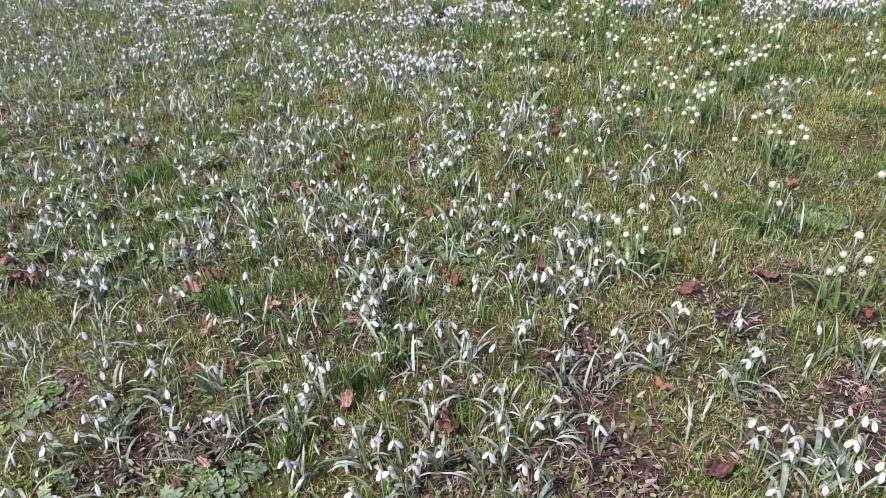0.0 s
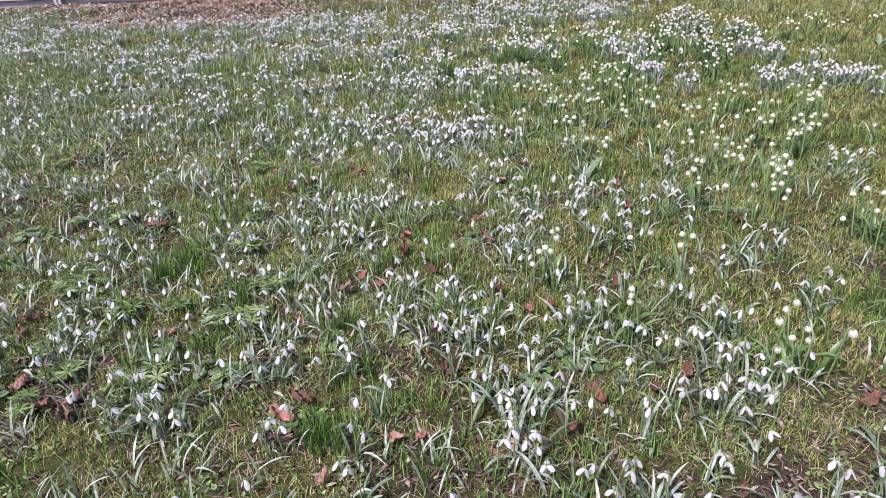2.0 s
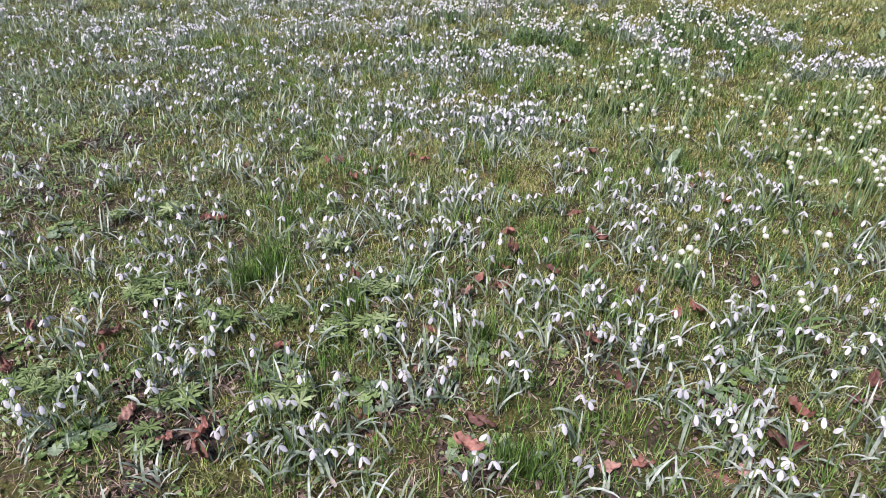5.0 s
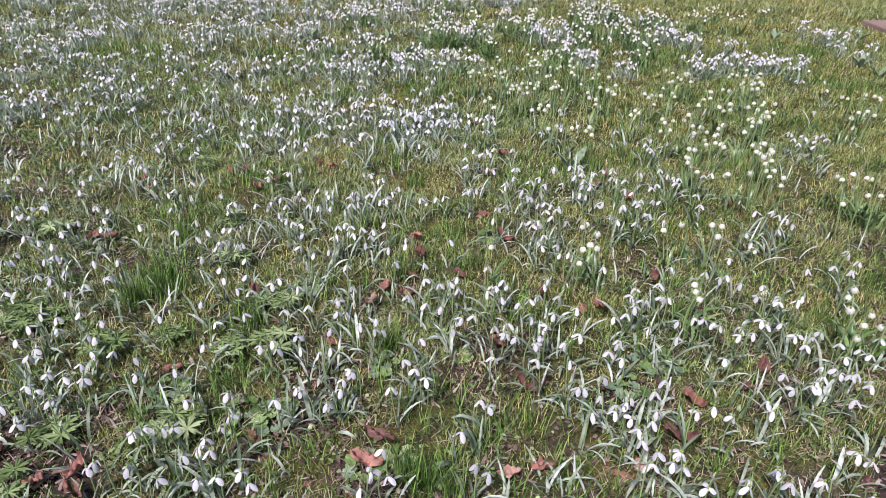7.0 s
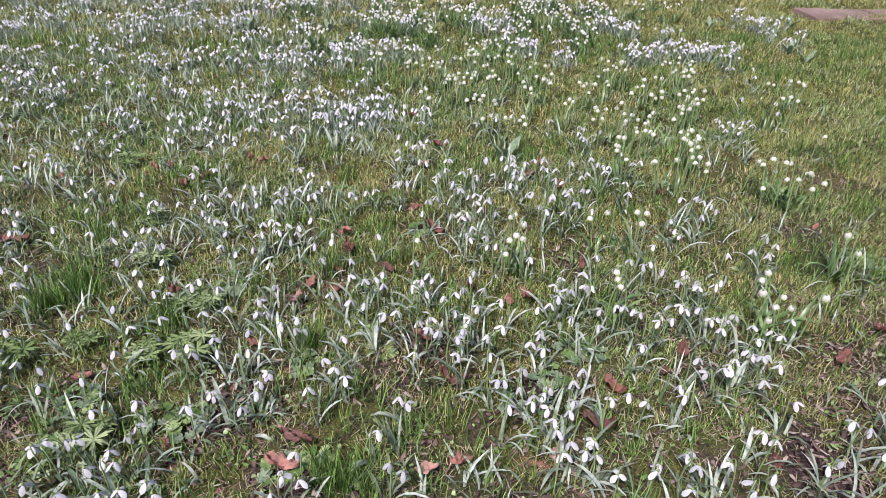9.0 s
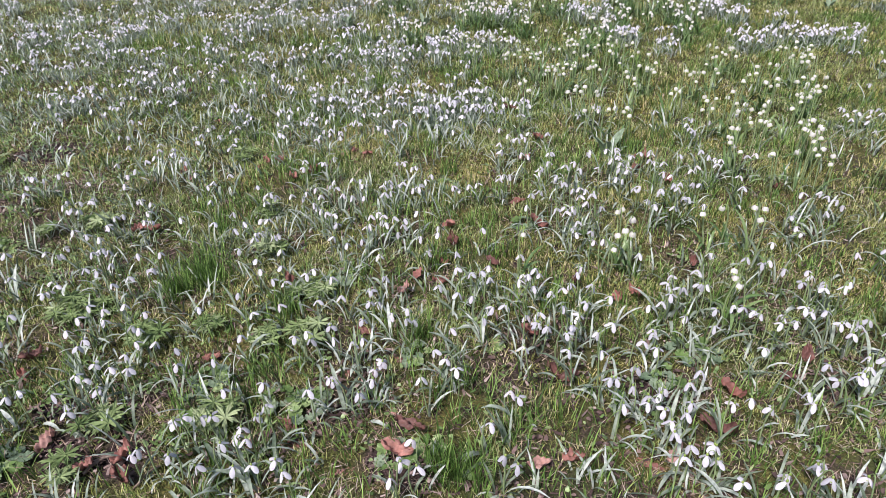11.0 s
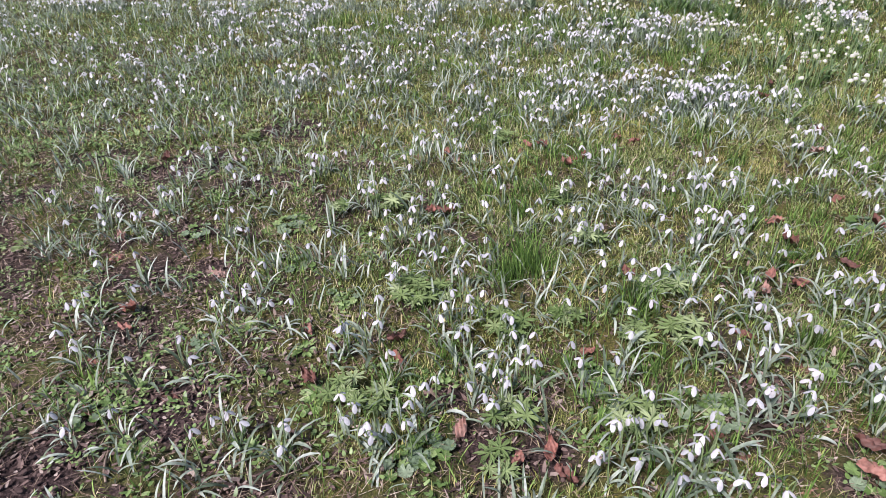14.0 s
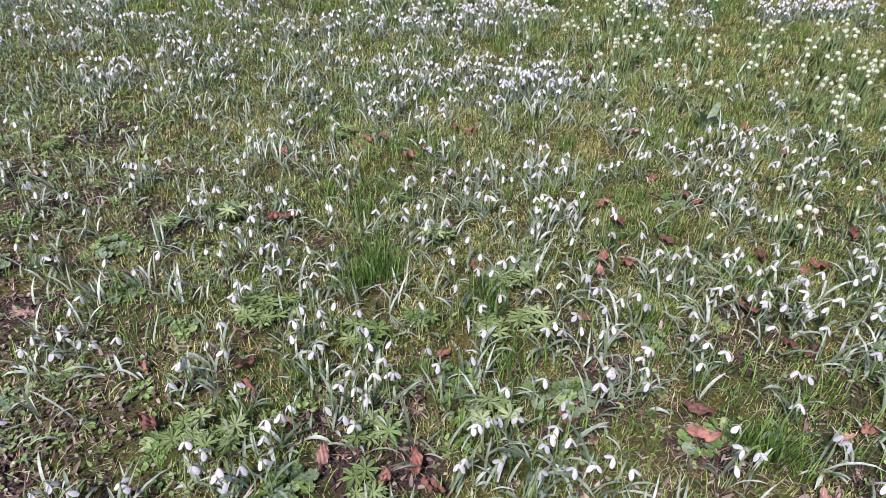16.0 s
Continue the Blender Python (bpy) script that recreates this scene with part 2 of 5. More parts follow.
def make_ground():
    xs, ys = graded(-2.6, 2.8, 0.024, 300), graded(0.2, 4.0, 0.024, 300)
    gx, gy = np.meshgrid(xs, ys)
    fine = 0.0035 * (wavy(gx, gy, 60.0, 8.0) - 0.5) + 0.003 * (wavy(gx, gy, 95.0, 4.0) - 0.5)
    near = (gx > -5) & (gx < 5) & (gy > -2) & (gy < 10)
    gz = height(gx, gy) * np.exp(-np.maximum(0, np.hypot(gx, gy - 3) - 8) / 4) + np.where(near, fine * (1 + 2.2 * bare(gx, gy)), 0)
    w = len(xs)
    i = (np.arange(len(ys) - 1)[:, None] * w + np.arange(w - 1)).ravel()
    me = mesh_of("ground", np.stack([gx, gy, gz], -1), np.stack([i, i + 1, i + w + 1, i + w], -1), mats=[M_GROUND])
    at = me.attributes.new("soil", "FLOAT", "POINT")
    at.data.foreach_set("value", bare(gx, gy).astype(np.float32).ravel())
    tagged(new("ground", me), "mossy meadow ground with bare brown soil patches", "ground", kind="structure")


make_ground()


# ---- strips: blades, straps and stems ----
def strips(x, y, length, width, turn, lean, bend, segs, z=None, top=0.0):
    """Many tapered blades at once: corners, quads and tris. lean: how far they tip over, bend: how much more towards the tip."""
    n = len(x)
    z = height(x, y) - 0.004 if z is None else z
    s = np.linspace(0, 1, segs + 1)
    ang = lean[:, None] + bend[:, None] * s[None]
    step = (length / segs)[:, None]
    out = np.concatenate([np.zeros((n, 1)), np.cumsum(np.sin(ang[:, :-1]) * step, 1)], 1)
    up = np.concatenate([np.zeros((n, 1)), np.cumsum(np.cos(ang[:, :-1]) * step, 1)], 1)
    cx, cy, cz = x[:, None] + out * np.cos(turn)[:, None], y[:, None] + out * np.sin(turn)[:, None], z[:, None] + up
    cz = np.maximum(cz, z[:, None] + 0.002)
    half = 0.5 * width[:, None] * (0.75 + 0.6 * s - 1.35 * s**3 * (1 - top))[None]
    sx, sy = -np.sin(turn)[:, None] * half, np.cos(turn)[:, None] * half
    a = np.stack([cx + sx, cy + sy, cz], -1)
    b = np.stack([cx - sx, cy - sy, cz], -1)
    if top > 0:
        v = np.stack([a, b], 2).reshape(n, -1, 3)
        k = 2 * (segs + 1)
        q = np.array([[2 * j, 2 * j + 1, 2 * j + 3, 2 * j + 2] for j in range(segs)])
        return v.reshape(-1, 3), (np.arange(n)[:, None, None] * k + q).reshape(-1, 4), np.zeros((0, 3), int)
    v = np.concatenate([np.stack([a[:, :-1], b[:, :-1]], 2).reshape(n, -1, 3), np.stack([cx, cy, cz], -1)[:, -1:]], 1)
    k = 2 * segs + 1
    q = np.array([[2 * j, 2 * j + 1, 2 * j + 3, 2 * j + 2] for j in range(segs - 1)]).reshape(-1, 4)
    tr = np.array([[2 * segs - 2, 2 * segs - 1, 2 * segs]])
    base = np.arange(n)[:, None, None] * k
    return v.reshape(-1, 3), (base + q).reshape(-1, 4).astype(int), (base + tr).reshape(-1, 3)


def joined(*pieces):
    """Several (corners, quads, tris) as one."""
    v, q, t, at = [], [], [], 0
    for a, b, c in pieces:
        v.append(a), q.append(np.asarray(b, int).reshape(-1, 4) + at), t.append(np.asarray(c, int).reshape(-1, 3) + at)
        at += len(a)
    return np.concatenate(v), np.concatenate(q), np.concatenate(t)

# ---- concrete edging at the far end of the meadow, and the stone beside it ----
def box(bm, x0, x1, y0, y1, z0, z1, bevel=0.006):
    made = bmesh.ops.create_cube(bm, size=1.0)
    bmesh.ops.transform(bm, matrix=Matrix.Translation(((x0 + x1) / 2, (y0 + y1) / 2, (z0 + z1) / 2)) @ Matrix.Diagonal((x1 - x0, y1 - y0, z1 - z0, 1)), verts=made["verts"])
    edges = {e for v in made["verts"] for e in v.link_edges}
    bmesh.ops.bevel(bm, geom=list(edges), offset=bevel, segments=2, affect="EDGES", profile=0.6)


def boxed(name, material, *sizes, bevel=0.006):
    bm = bmesh.new()
    for s in sizes:
        box(bm, *s, bevel=bevel)
    me = bpy.data.meshes.new(name)
    bm.to_mesh(me)
    bm.free()
    me.materials.append(material)
    return me


FENCE = pose(0.88, 8.43, 0.0, 0, 0, -1.9)
BAY = 3.55


def make_edging():
    for n in range(-4, 4):
        unit = tagged(new("concrete_wall"), "low pale grey concrete wall bay with a proud upper panel", "wall", "wall bays along the meadow", "structure")
        unit.matrix_basis = FENCE @ pose(n * BAY, 0, 0)
        part("lower_panel", boxed("lower_panel", M_CONCRETE, (0.06, BAY - 0.06, 0.03, 0.09, -0.05, 0.155)), unit)
        part("upper_panel", boxed("upper_panel", M_CONCRETE, (0.062, BAY - 0.062, -0.02, 0.085, 0.165, 0.325)), unit)
        part("post", boxed("post", M_CONCRETE, (-0.058, -0.012, -0.05, 0.11, -0.05, 0.62), (0.012, 0.058, -0.05, 0.11, -0.05, 0.62), (-0.012, 0.012, -0.02, 0.08, -0.05, 0.62)), unit)


make_edging()
paving = tagged(new("pavement", boxed("pavement", M_PAVING, (-40, 40, 0.16, 30, -0.06, 0.02))), "grey asphalt pavement behind the low wall", "pavement", kind="structure")
paving.matrix_basis = FENCE
stake = tagged(new("wooden_stake", boxed("wooden_stake", M_TWIG, (-0.016, 0.016, -0.016, 0.016, -0.05, 0.55), bevel=0.003)), "grey weathered wooden stake leaning on the wall", "stake")
stake.matrix_basis = pose(4.66, 8.15, 0, -6, -16, 5)
bin_ob = tagged(new("bin", boxed("bin", M_PLASTIC_BLUE, (-0.2, 0.2, -0.2, 0.2, -0.02, 0.62), bevel=0.03)), "blue plastic bin behind the low wall", "bin")
bin_ob.matrix_basis = pose(5.15, 9.3, 0.02, 0, 0, 12)
part("lid", boxed("lid", M_PLASTIC_BLUE, (-0.22, 0.22, -0.22, 0.22, 0.62, 0.66), bevel=0.015), bin_ob)
crate = tagged(new("crate", boxed("crate", M_PLASTIC_TEAL, (-0.2, 0.2, -0.15, 0.15, -0.02, 0.5), bevel=0.02)), "teal plastic crate behind the low wall", "crate")
crate.matrix_basis = pose(3.65, 9.6, 0.02, 0, 0, -8)
part("rim", boxed("rim", M_PLASTIC_TEAL, (-0.22, 0.22, -0.17, 0.17, 0.5, 0.54), bevel=0.01), crate)


def make_slab():
    bm = bmesh.new()
    for x0, x1 in ((-0.62, -0.02), (0.0, 0.85), (0.87, 1.5)):
        box(bm, x0, x1, -0.21, 0.21, -0.03, 0.035, 0.012)
    bmesh.ops.subdivide_edges(bm, edges=bm.edges[:], cuts=2, use_grid_fill=True)
    for v in bm.verts:
        v.co += noise.noise_vector(v.co * 9) * 0.012
    me = bpy.data.meshes.new("stone_edging")
    bm.to_mesh(me)
    bm.free()
    me.materials.append(M_SLAB)
    ob = tagged(new("stone_edging", me), "flat reddish-brown stone edging lying in the grass", "stone")
    ob.matrix_basis = pose(4.75, 5.33, 0.0, 0, 0, -6)


make_slab()


# ---- shapes of the flowers ----
def strap(name, length, width, lean, bend, material, segs=6, keel=0.25, twist=0.0):
    """One strap leaf from the origin, tipping towards +x, folded along its middle."""
    v, q, x, z = [], [], 0.0, -0.008
    for j in range(segs + 1):
        s = j / segs
        a = lean + bend * s * s
        if j:
            x, z = x + math.sin(a) * length / segs, z + math.cos(a) * length / segs
        w = 0.5 * width * (0.7 + 0.55 * s) * (1 - s**5 * 0.85)
        t = twist * s
        n = Vector((-math.cos(a), 0, math.sin(a))) * keel * w
        side = Vector((math.sin(t) * math.cos(a) * w, math.cos(t) * w, 0))
        for k in (-1, 0, 1):
            p = Vector((x, 0, max(z, -0.008))) + side * k + n * abs(k)
            v.append(tuple(p))
    for j in range(segs):
        for k in (0, 1):
            i = 3 * j + k
            q.append((i, i + 1, i + 4, i + 3))
    return mesh_of(name, v, q, mats=[material])


def tube(name, path, radii, material, sides=5):
    v, q = [], []
    for j, (p, r) in enumerate(zip(path, radii)):
        d = (Vector(path[min(j + 1, len(path) - 1)]) - Vector(path[max(j - 1, 0)])).normalized()
        u = d.orthogonal().normalized() if j == 0 else (u - d * u.dot(d)).normalized()
        w = d.cross(u)
        for k in range(sides):
            a = 2 * math.pi * k / sides
            v.append(tuple(Vector(p) + r * (math.cos(a) * u + math.sin(a) * w)))
    for j in range(len(path) - 1):
        for k in range(sides):
            a, b = j * sides + k, j * sides + (k + 1) % sides
            q.append((a, b, b + sides, a + sides))
    return mesh_of(name, v, q, mats=[material])


def stem_path(h, reach, droop, bow=0.01):
    """A scape from the ground that arches over and lets its flower hang; its end lies over the origin."""
    pts = [(-reach + bow * math.sin(math.pi * s) * 0.6, bow * s * (1 - s), -0.008 + (h + 0.008) * s) for s in (0, 0.25, 0.5, 0.75, 1)]
    for a in (0.35, 0.7, 1.0):
        pts.append((-reach * (1 - a), 0, h + 0.010 * math.sin(math.pi * a * 0.75) - droop * a * a))
    return pts


def petals(name, length, width, opening, material, inner=True, turn=0.0):
    """Three spread outer petals hanging from the origin, and the short inner ones."""
    v, q, tint = [], [], []

    def one(phi, length, width, opening, curl, tip=0):
        base, x, z = len(v), 0.0015, 0.0
        c, s_ = math.cos(phi), math.sin(phi)
        for j in range(6):
            u = j / 5
            th = opening * (1.45 - curl * u)
            if j:
                x, z = x + math.sin(th) * length / 5, z - math.cos(th) * length / 5
            w = 0.5 * width * (0.28 + 2.1 * u - 1.55 * u**2 - 0.5 * u**5)
            for k in (-1, 0, 1):
                xx = x - 0.42 * w * abs(k) * math.cos(th)
                zz = z - 0.42 * w * abs(k) * math.sin(th)
                v.append((xx * c - k * w * s_, xx * s_ + k * w * c, zz))
        for j in range(5):
            for k in (0, 1):
                i = base + 3 * j + k
                q.append((i, i + 1, i + 4, i + 3))
                tint.append(tip if j == 3 else 0)

    for i in range(3):
        one(turn + i * 2.094 + random.uniform(-0.15, 0.15), length * random.uniform(0.93, 1.05), width, opening * random.uniform(0.85, 1.15), 0.8)
    if inner:
        for i in range(3):
            one(turn + 1.047 + i * 2.094, length * 0.46, width * 0.6, 0.16, 0.3, 1)
    return mesh_of(name, v, q, (), [material, M_OVARY], np.array(tint), np.zeros(0, int))


def blob(name, rx, rz, material, z=0.0, n=7):
    v, q, t = [(0, 0, z + rz)], [], []
    for j in (1, 2, 3):
        a = math.pi * j / 4
        for k in range(n):
            b = 2 * math.pi * k / n
            v.append((rx * math.sin(a) * math.cos(b), rx * math.sin(a) * math.sin(b), z + rz * math.cos(a)))
    v.append((0, 0, z - rz))
    for k in range(n):
        l = (k + 1) % n
        t += [(0, 1 + k, 1 + l), (len(v) - 1, 1 + 2 * n + l, 1 + 2 * n + k)]
        for j in (0, 1):
            q.append((1 + j * n + k, 1 + (j + 1) * n + k, 1 + (j + 1) * n + l, 1 + j * n + l))
    return mesh_of(name, v, q, t, [material])


def bell(name, r, h, material):
    """A bell of six broad petals with pointed, flared tips and a green spot on each, hanging from the origin."""
    v, q, n = [], [], 24
    for f, z in ((0.25, 0.0), (0.70, 0.14), (0.93, 0.42), (0.97, 0.72), (1.06, 1.0)):
        for k in range(n):
            a = 2 * math.pi * k / n
            lobe = abs(math.sin(a * 3))
            rr = r * f * (1 - (0.05 + 0.17 * z) * (1 - lobe) ** 1.5)
            zz = h * z * (1 - (0.30 * (1 - lobe) ** 1.3 if z == 1.0 else 0))
            v.append((rr * math.cos(a), rr * math.sin(a), -zz))
    for j in range(4):
        for k in range(n):
            l = (k + 1) % n
            q.append((j * n + k, (j + 1) * n + k, (j + 1) * n + l, j * n + l))
    spots = np.array([1 if j == 3 and k % 4 in (1, 2) else 0 for j in range(4) for k in range(n)])
    return mesh_of(name, v, q, (), [material, M_OVARY], spots, np.zeros(0, int))


# shared shapes
LEAVES = [strap("leaf", random.uniform(0.06, 0.125), random.uniform(0.0050, 0.0095), random.uniform(0.08, 0.6), random.uniform(0.3, 2.0), M_GLAUCOUS, 6, 0.3, random.uniform(-0.5, 0.5)) for _ in range(18)]
FLAKE_LEAVES = [strap("leaf", random.uniform(0.09, 0.15), random.uniform(0.0075, 0.011), random.uniform(0.15, 0.8), random.uniform(0.4, 1.9), M_GREENLEAF, 6, 0.25, random.uniform(-0.4, 0.4)) for _ in range(10)]
FLOWERS = [petals("flower", random.uniform(0.0195, 0.0232), random.uniform(0.0104, 0.0124), o * 0.86, M_PETAL, True, o * 9) for o in (0.5, 0.7, 0.75, 0.8, 0.84, 0.88, 0.92, 0.98, 1.03, 0.78)]
OVARIES = [blob("ovary", 0.0026, 0.0038, M_OVARY, 0.003)]
STEMS = []
for _ in range(10):
    h, reach = random.uniform(0.092, 0.128), random.uniform(0.008, 0.022)
    p = stem_path(h, reach, random.uniform(0.006, 0.014), random.uniform(-0.02, 0.02))
    STEMS.append((tube("stem", p, [0.0018, 0.0017, 0.0016, 0.0015, 0.0014, 0.0010, 0.0008, 0.0008], M_STEM), p))
BELLS = [bell("flower", random.uniform(0.0088, 0.0104), random.uniform(0.0135, 0.016), M_BELL) for _ in range(3)]
FLAKE_STEMS = []
for _ in range(6):
    h, reach = random.uniform(0.13, 0.17), random.uniform(0.01, 0.02)
    p = stem_path(h, reach, random.uniform(0.004, 0.010), random.uniform(-0.02, 0.02))
    FLAKE_STEMS.append((tube("stem", p, [0.0026, 0.0025, 0.0024, 0.0022, 0.002, 0.0013, 0.001, 0.001], M_STEM), p))


def spun(x, y, z=0.0, rz=0.0, tip=0.0, size=1.0):
    return Matrix.Translation((x, y, z)) @ Euler((tip, 0, rz)).to_matrix().to_4x4() @ Matrix.Diagonal((size, size, size, 1))


def flower_on(root, x, y, turn):
    """One scape with its hanging flower."""
    me, path = random.choice(STEMS)
    m = spun(x, y, 0, turn, random.uniform(-0.12, 0.12))
    part("stem", me, root, m=m)
    fl = part("flower", random.choice(FLOWERS), root, m=m @ Matrix.Translation(Vector(path[-1]) - Vector((0, 0, 0.006))) @ Euler((random.uniform(-0.35, 0.35), random.uniform(-0.35, 0.35), random.uniform(0, 6))).to_matrix().to_4x4())
    part("ovary", OVARIES[0], fl, "small green ovary above the petals")
    return m @ Vector(path[0])


def leaves_on(root, at, n, shapes, spread=0.006):
    for k in range(n):
        a = random.uniform(0, 6.283)
        part("leaf", random.choice(shapes), root, m=spun(at[0] + random.uniform(-spread, spread), at[1] + random.uniform(-spread, spread), 0, a, 0, random.uniform(0.8, 1.2)))


def bell_on(root, x, y, turn):
    """One scape of a spring snowflake with its hanging bell."""
    me, path = random.choice(FLAKE_STEMS)
    m = spun(x, y, 0, turn, random.uniform(-0.2, 0.2), random.uniform(0.85, 1.08))
    part("stem", me, root, m=m)
    fl = part("flower", random.choice(BELLS), root, m=m @ Matrix.Translation(Vector(path[-1]) - Vector((0, 0, 0.005))) @ Euler((random.uniform(-0.4, 0.4), random.uniform(-0.4, 0.4), random.uniform(0, 6))).to_matrix().to_4x4())
    part("ovary", OVARIES[0], fl, "small green ovary above the bell")
    return m


ROOTS = []


# ---- snowdrops, each flower at its place, grouped into clumps ----
DROPS, FLAKES = [], []
DROPS.extend([
    (0.28, 0.44), (0.45, 0.48), (0.29, 0.52), (0.93, 0.56), (0.20, 0.56), (0.26, 0.57), (0.40, 0.57), (0.30, 0.58),
    (0.78, 0.59), (0.52, 0.61), (0.96, 0.61), (0.30, 0.62), (0.33, 0.62), (1.02, 0.63), (1.21, 0.63), (1.03, 0.64),
    (0.60, 0.65), (0.46, 0.66), (0.32, 0.66), (1.24, 0.66), (1.21, 0.66), (0.59, 0.68), (0.97, 0.68), (0.88, 0.68),
    (0.92, 0.68), (0.73, 0.68), (1.15, 0.68), (0.89, 0.69), (0.85, 0.69), (1.06, 0.69), (0.29, 0.70), (1.64, 0.70),
    (0.72, 0.71), (1.70, 0.71), (1.18, 0.72), (0.42, 0.72), (0.24, 0.74), (1.76, 0.75), (0.74, 0.75), (1.80, 0.76),
    (0.25, 0.76), (1.16, 0.76), (0.73, 0.76), (1.01, 0.77), (0.70, 0.77), (0.34, 0.78),
])
DROPS.extend([
    (0.39, 0.78), (1.67, 0.78), (0.91, 0.78), (1.72, 0.78), (1.22, 0.78), (1.74, 0.78), (1.81, 0.79), (-0.06, 0.79),
    (0.50, 0.80), (1.77, 0.80), (1.33, 0.80), (0.99, 0.81), (1.69, 0.81), (1.26, 0.81), (1.00, 0.82), (1.63, 0.82),
    (0.16, 0.82), (0.14, 0.82), (1.79, 0.83), (1.70, 0.83), (0.77, 0.83), (1.73, 0.83), (1.03, 0.83), (0.73, 0.83),
    (0.75, 0.83), (1.26, 0.84), (0.70, 0.85), (1.62, 0.85), (1.14, 0.86), (1.77, 0.87), (1.08, 0.87), (0.25, 0.88),
    (1.80, 0.88), (0.86, 0.89), (0.65, 0.89), (0.45, 0.92), (0.93, 0.93), (0.43, 0.93), (1.11, 0.94), (1.06, 0.95),
    (0.88, 0.96), (0.82, 0.97), (1.03, 0.98), (1.25, 0.98), (1.27, 0.98), (1.61, 0.98),
])
DROPS.extend([
    (0.98, 0.98), (1.38, 0.99), (0.91, 0.99), (0.98, 1.01), (1.65, 1.02), (0.74, 1.02), (1.44, 1.02), (0.44, 1.02),
    (0.78, 1.02), (0.26, 1.03), (1.47, 1.03), (0.42, 1.03), (0.01, 1.03), (1.16, 1.03), (0.22, 1.04), (1.38, 1.04),
    (0.80, 1.04), (-0.16, 1.05), (0.81, 1.05), (-0.09, 1.05), (-0.06, 1.05), (-0.89, 1.06), (-0.02, 1.06), (-1.06, 1.06),
    (1.65, 1.06), (1.16, 1.06), (1.45, 1.06), (-1.35, 1.07), (1.37, 1.07), (-0.23, 1.08), (0.74, 1.08), (-0.30, 1.08),
    (-0.28, 1.08), (1.88, 1.09), (0.25, 1.09), (1.67, 1.10), (-0.13, 1.10), (1.87, 1.10), (-0.72, 1.10), (-1.40, 1.10),
    (-0.99, 1.11), (-1.26, 1.11), (-0.08, 1.11), (0.74, 1.11), (1.26, 1.11), (-0.74, 1.12),
])
DROPS.extend([
    (1.63, 1.12), (-0.91, 1.12), (-0.11, 1.13), (0.40, 1.13), (-0.70, 1.13), (-0.66, 1.13), (1.51, 1.13), (-1.03, 1.13),
    (0.88, 1.14), (1.79, 1.14), (-0.10, 1.14), (1.03, 1.14), (0.95, 1.15), (0.75, 1.15), (0.66, 1.15), (-0.79, 1.15),
    (0.79, 1.15), (-0.07, 1.15), (0.81, 1.16), (1.02, 1.16), (-0.77, 1.16), (1.51, 1.16), (0.72, 1.17), (-0.24, 1.17),
    (-0.22, 1.17), (-0.16, 1.18), (1.23, 1.19), (0.72, 1.19), (0.75, 1.19), (0.46, 1.19), (-0.66, 1.19), (-0.06, 1.20),
    (-0.49, 1.20), (1.12, 1.21), (0.77, 1.22), (-0.66, 1.22), (1.16, 1.23), (-0.63, 1.23), (0.02, 1.23), (0.70, 1.23),
    (0.13, 1.23), (0.65, 1.23), (1.20, 1.23), (0.82, 1.23), (0.67, 1.24), (0.85, 1.25),
])
DROPS.extend([
    (-0.62, 1.25), (-0.17, 1.25), (1.31, 1.25), (1.28, 1.25), (-0.54, 1.25), (1.18, 1.25), (1.12, 1.26), (-1.31, 1.26),
    (0.27, 1.26), (-0.47, 1.27), (0.72, 1.27), (-0.08, 1.27), (0.07, 1.27), (-0.49, 1.28), (0.15, 1.28), (1.31, 1.28),
    (1.22, 1.28), (-1.17, 1.28), (0.05, 1.28), (-0.46, 1.28), (1.27, 1.28), (-0.52, 1.29), (1.26, 1.29), (0.34, 1.29),
    (0.59, 1.30), (-1.49, 1.30), (0.15, 1.31), (-0.40, 1.31), (0.66, 1.31), (-0.41, 1.32), (0.17, 1.32), (0.31, 1.32),
    (-0.45, 1.32), (1.01, 1.32), (-0.73, 1.33), (-0.31, 1.33), (1.31, 1.33), (1.37, 1.33), (-1.23, 1.34), (-1.54, 1.34),
    (0.78, 1.35), (1.31, 1.35), (-0.50, 1.35), (-0.23, 1.35), (0.28, 1.36), (0.50, 1.36),
])
DROPS.extend([
    (-0.88, 1.36), (-0.32, 1.38), (0.59, 1.38), (1.24, 1.38), (1.43, 1.38), (1.27, 1.39), (0.12, 1.40), (0.09, 1.40),
    (0.00, 1.40), (-0.58, 1.41), (-0.05, 1.41), (0.67, 1.41), (0.54, 1.41), (0.80, 1.41), (1.09, 1.41), (0.61, 1.41),
    (-0.87, 1.41), (1.14, 1.42), (-0.86, 1.42), (0.05, 1.42), (1.23, 1.42), (1.29, 1.42), (0.33, 1.42), (-0.77, 1.42),
    (-0.02, 1.43), (0.71, 1.43), (0.94, 1.43), (-0.57, 1.43), (-0.46, 1.44), (-0.41, 1.44), (0.89, 1.44), (1.11, 1.44),
    (1.26, 1.44), (-1.60, 1.44), (1.06, 1.44), (-0.18, 1.44), (0.11, 1.45), (0.21, 1.45), (-0.81, 1.45), (0.53, 1.45),
    (0.62, 1.45), (-1.13, 1.45), (0.54, 1.46), (1.03, 1.46), (-0.63, 1.46), (-1.58, 1.47),
])
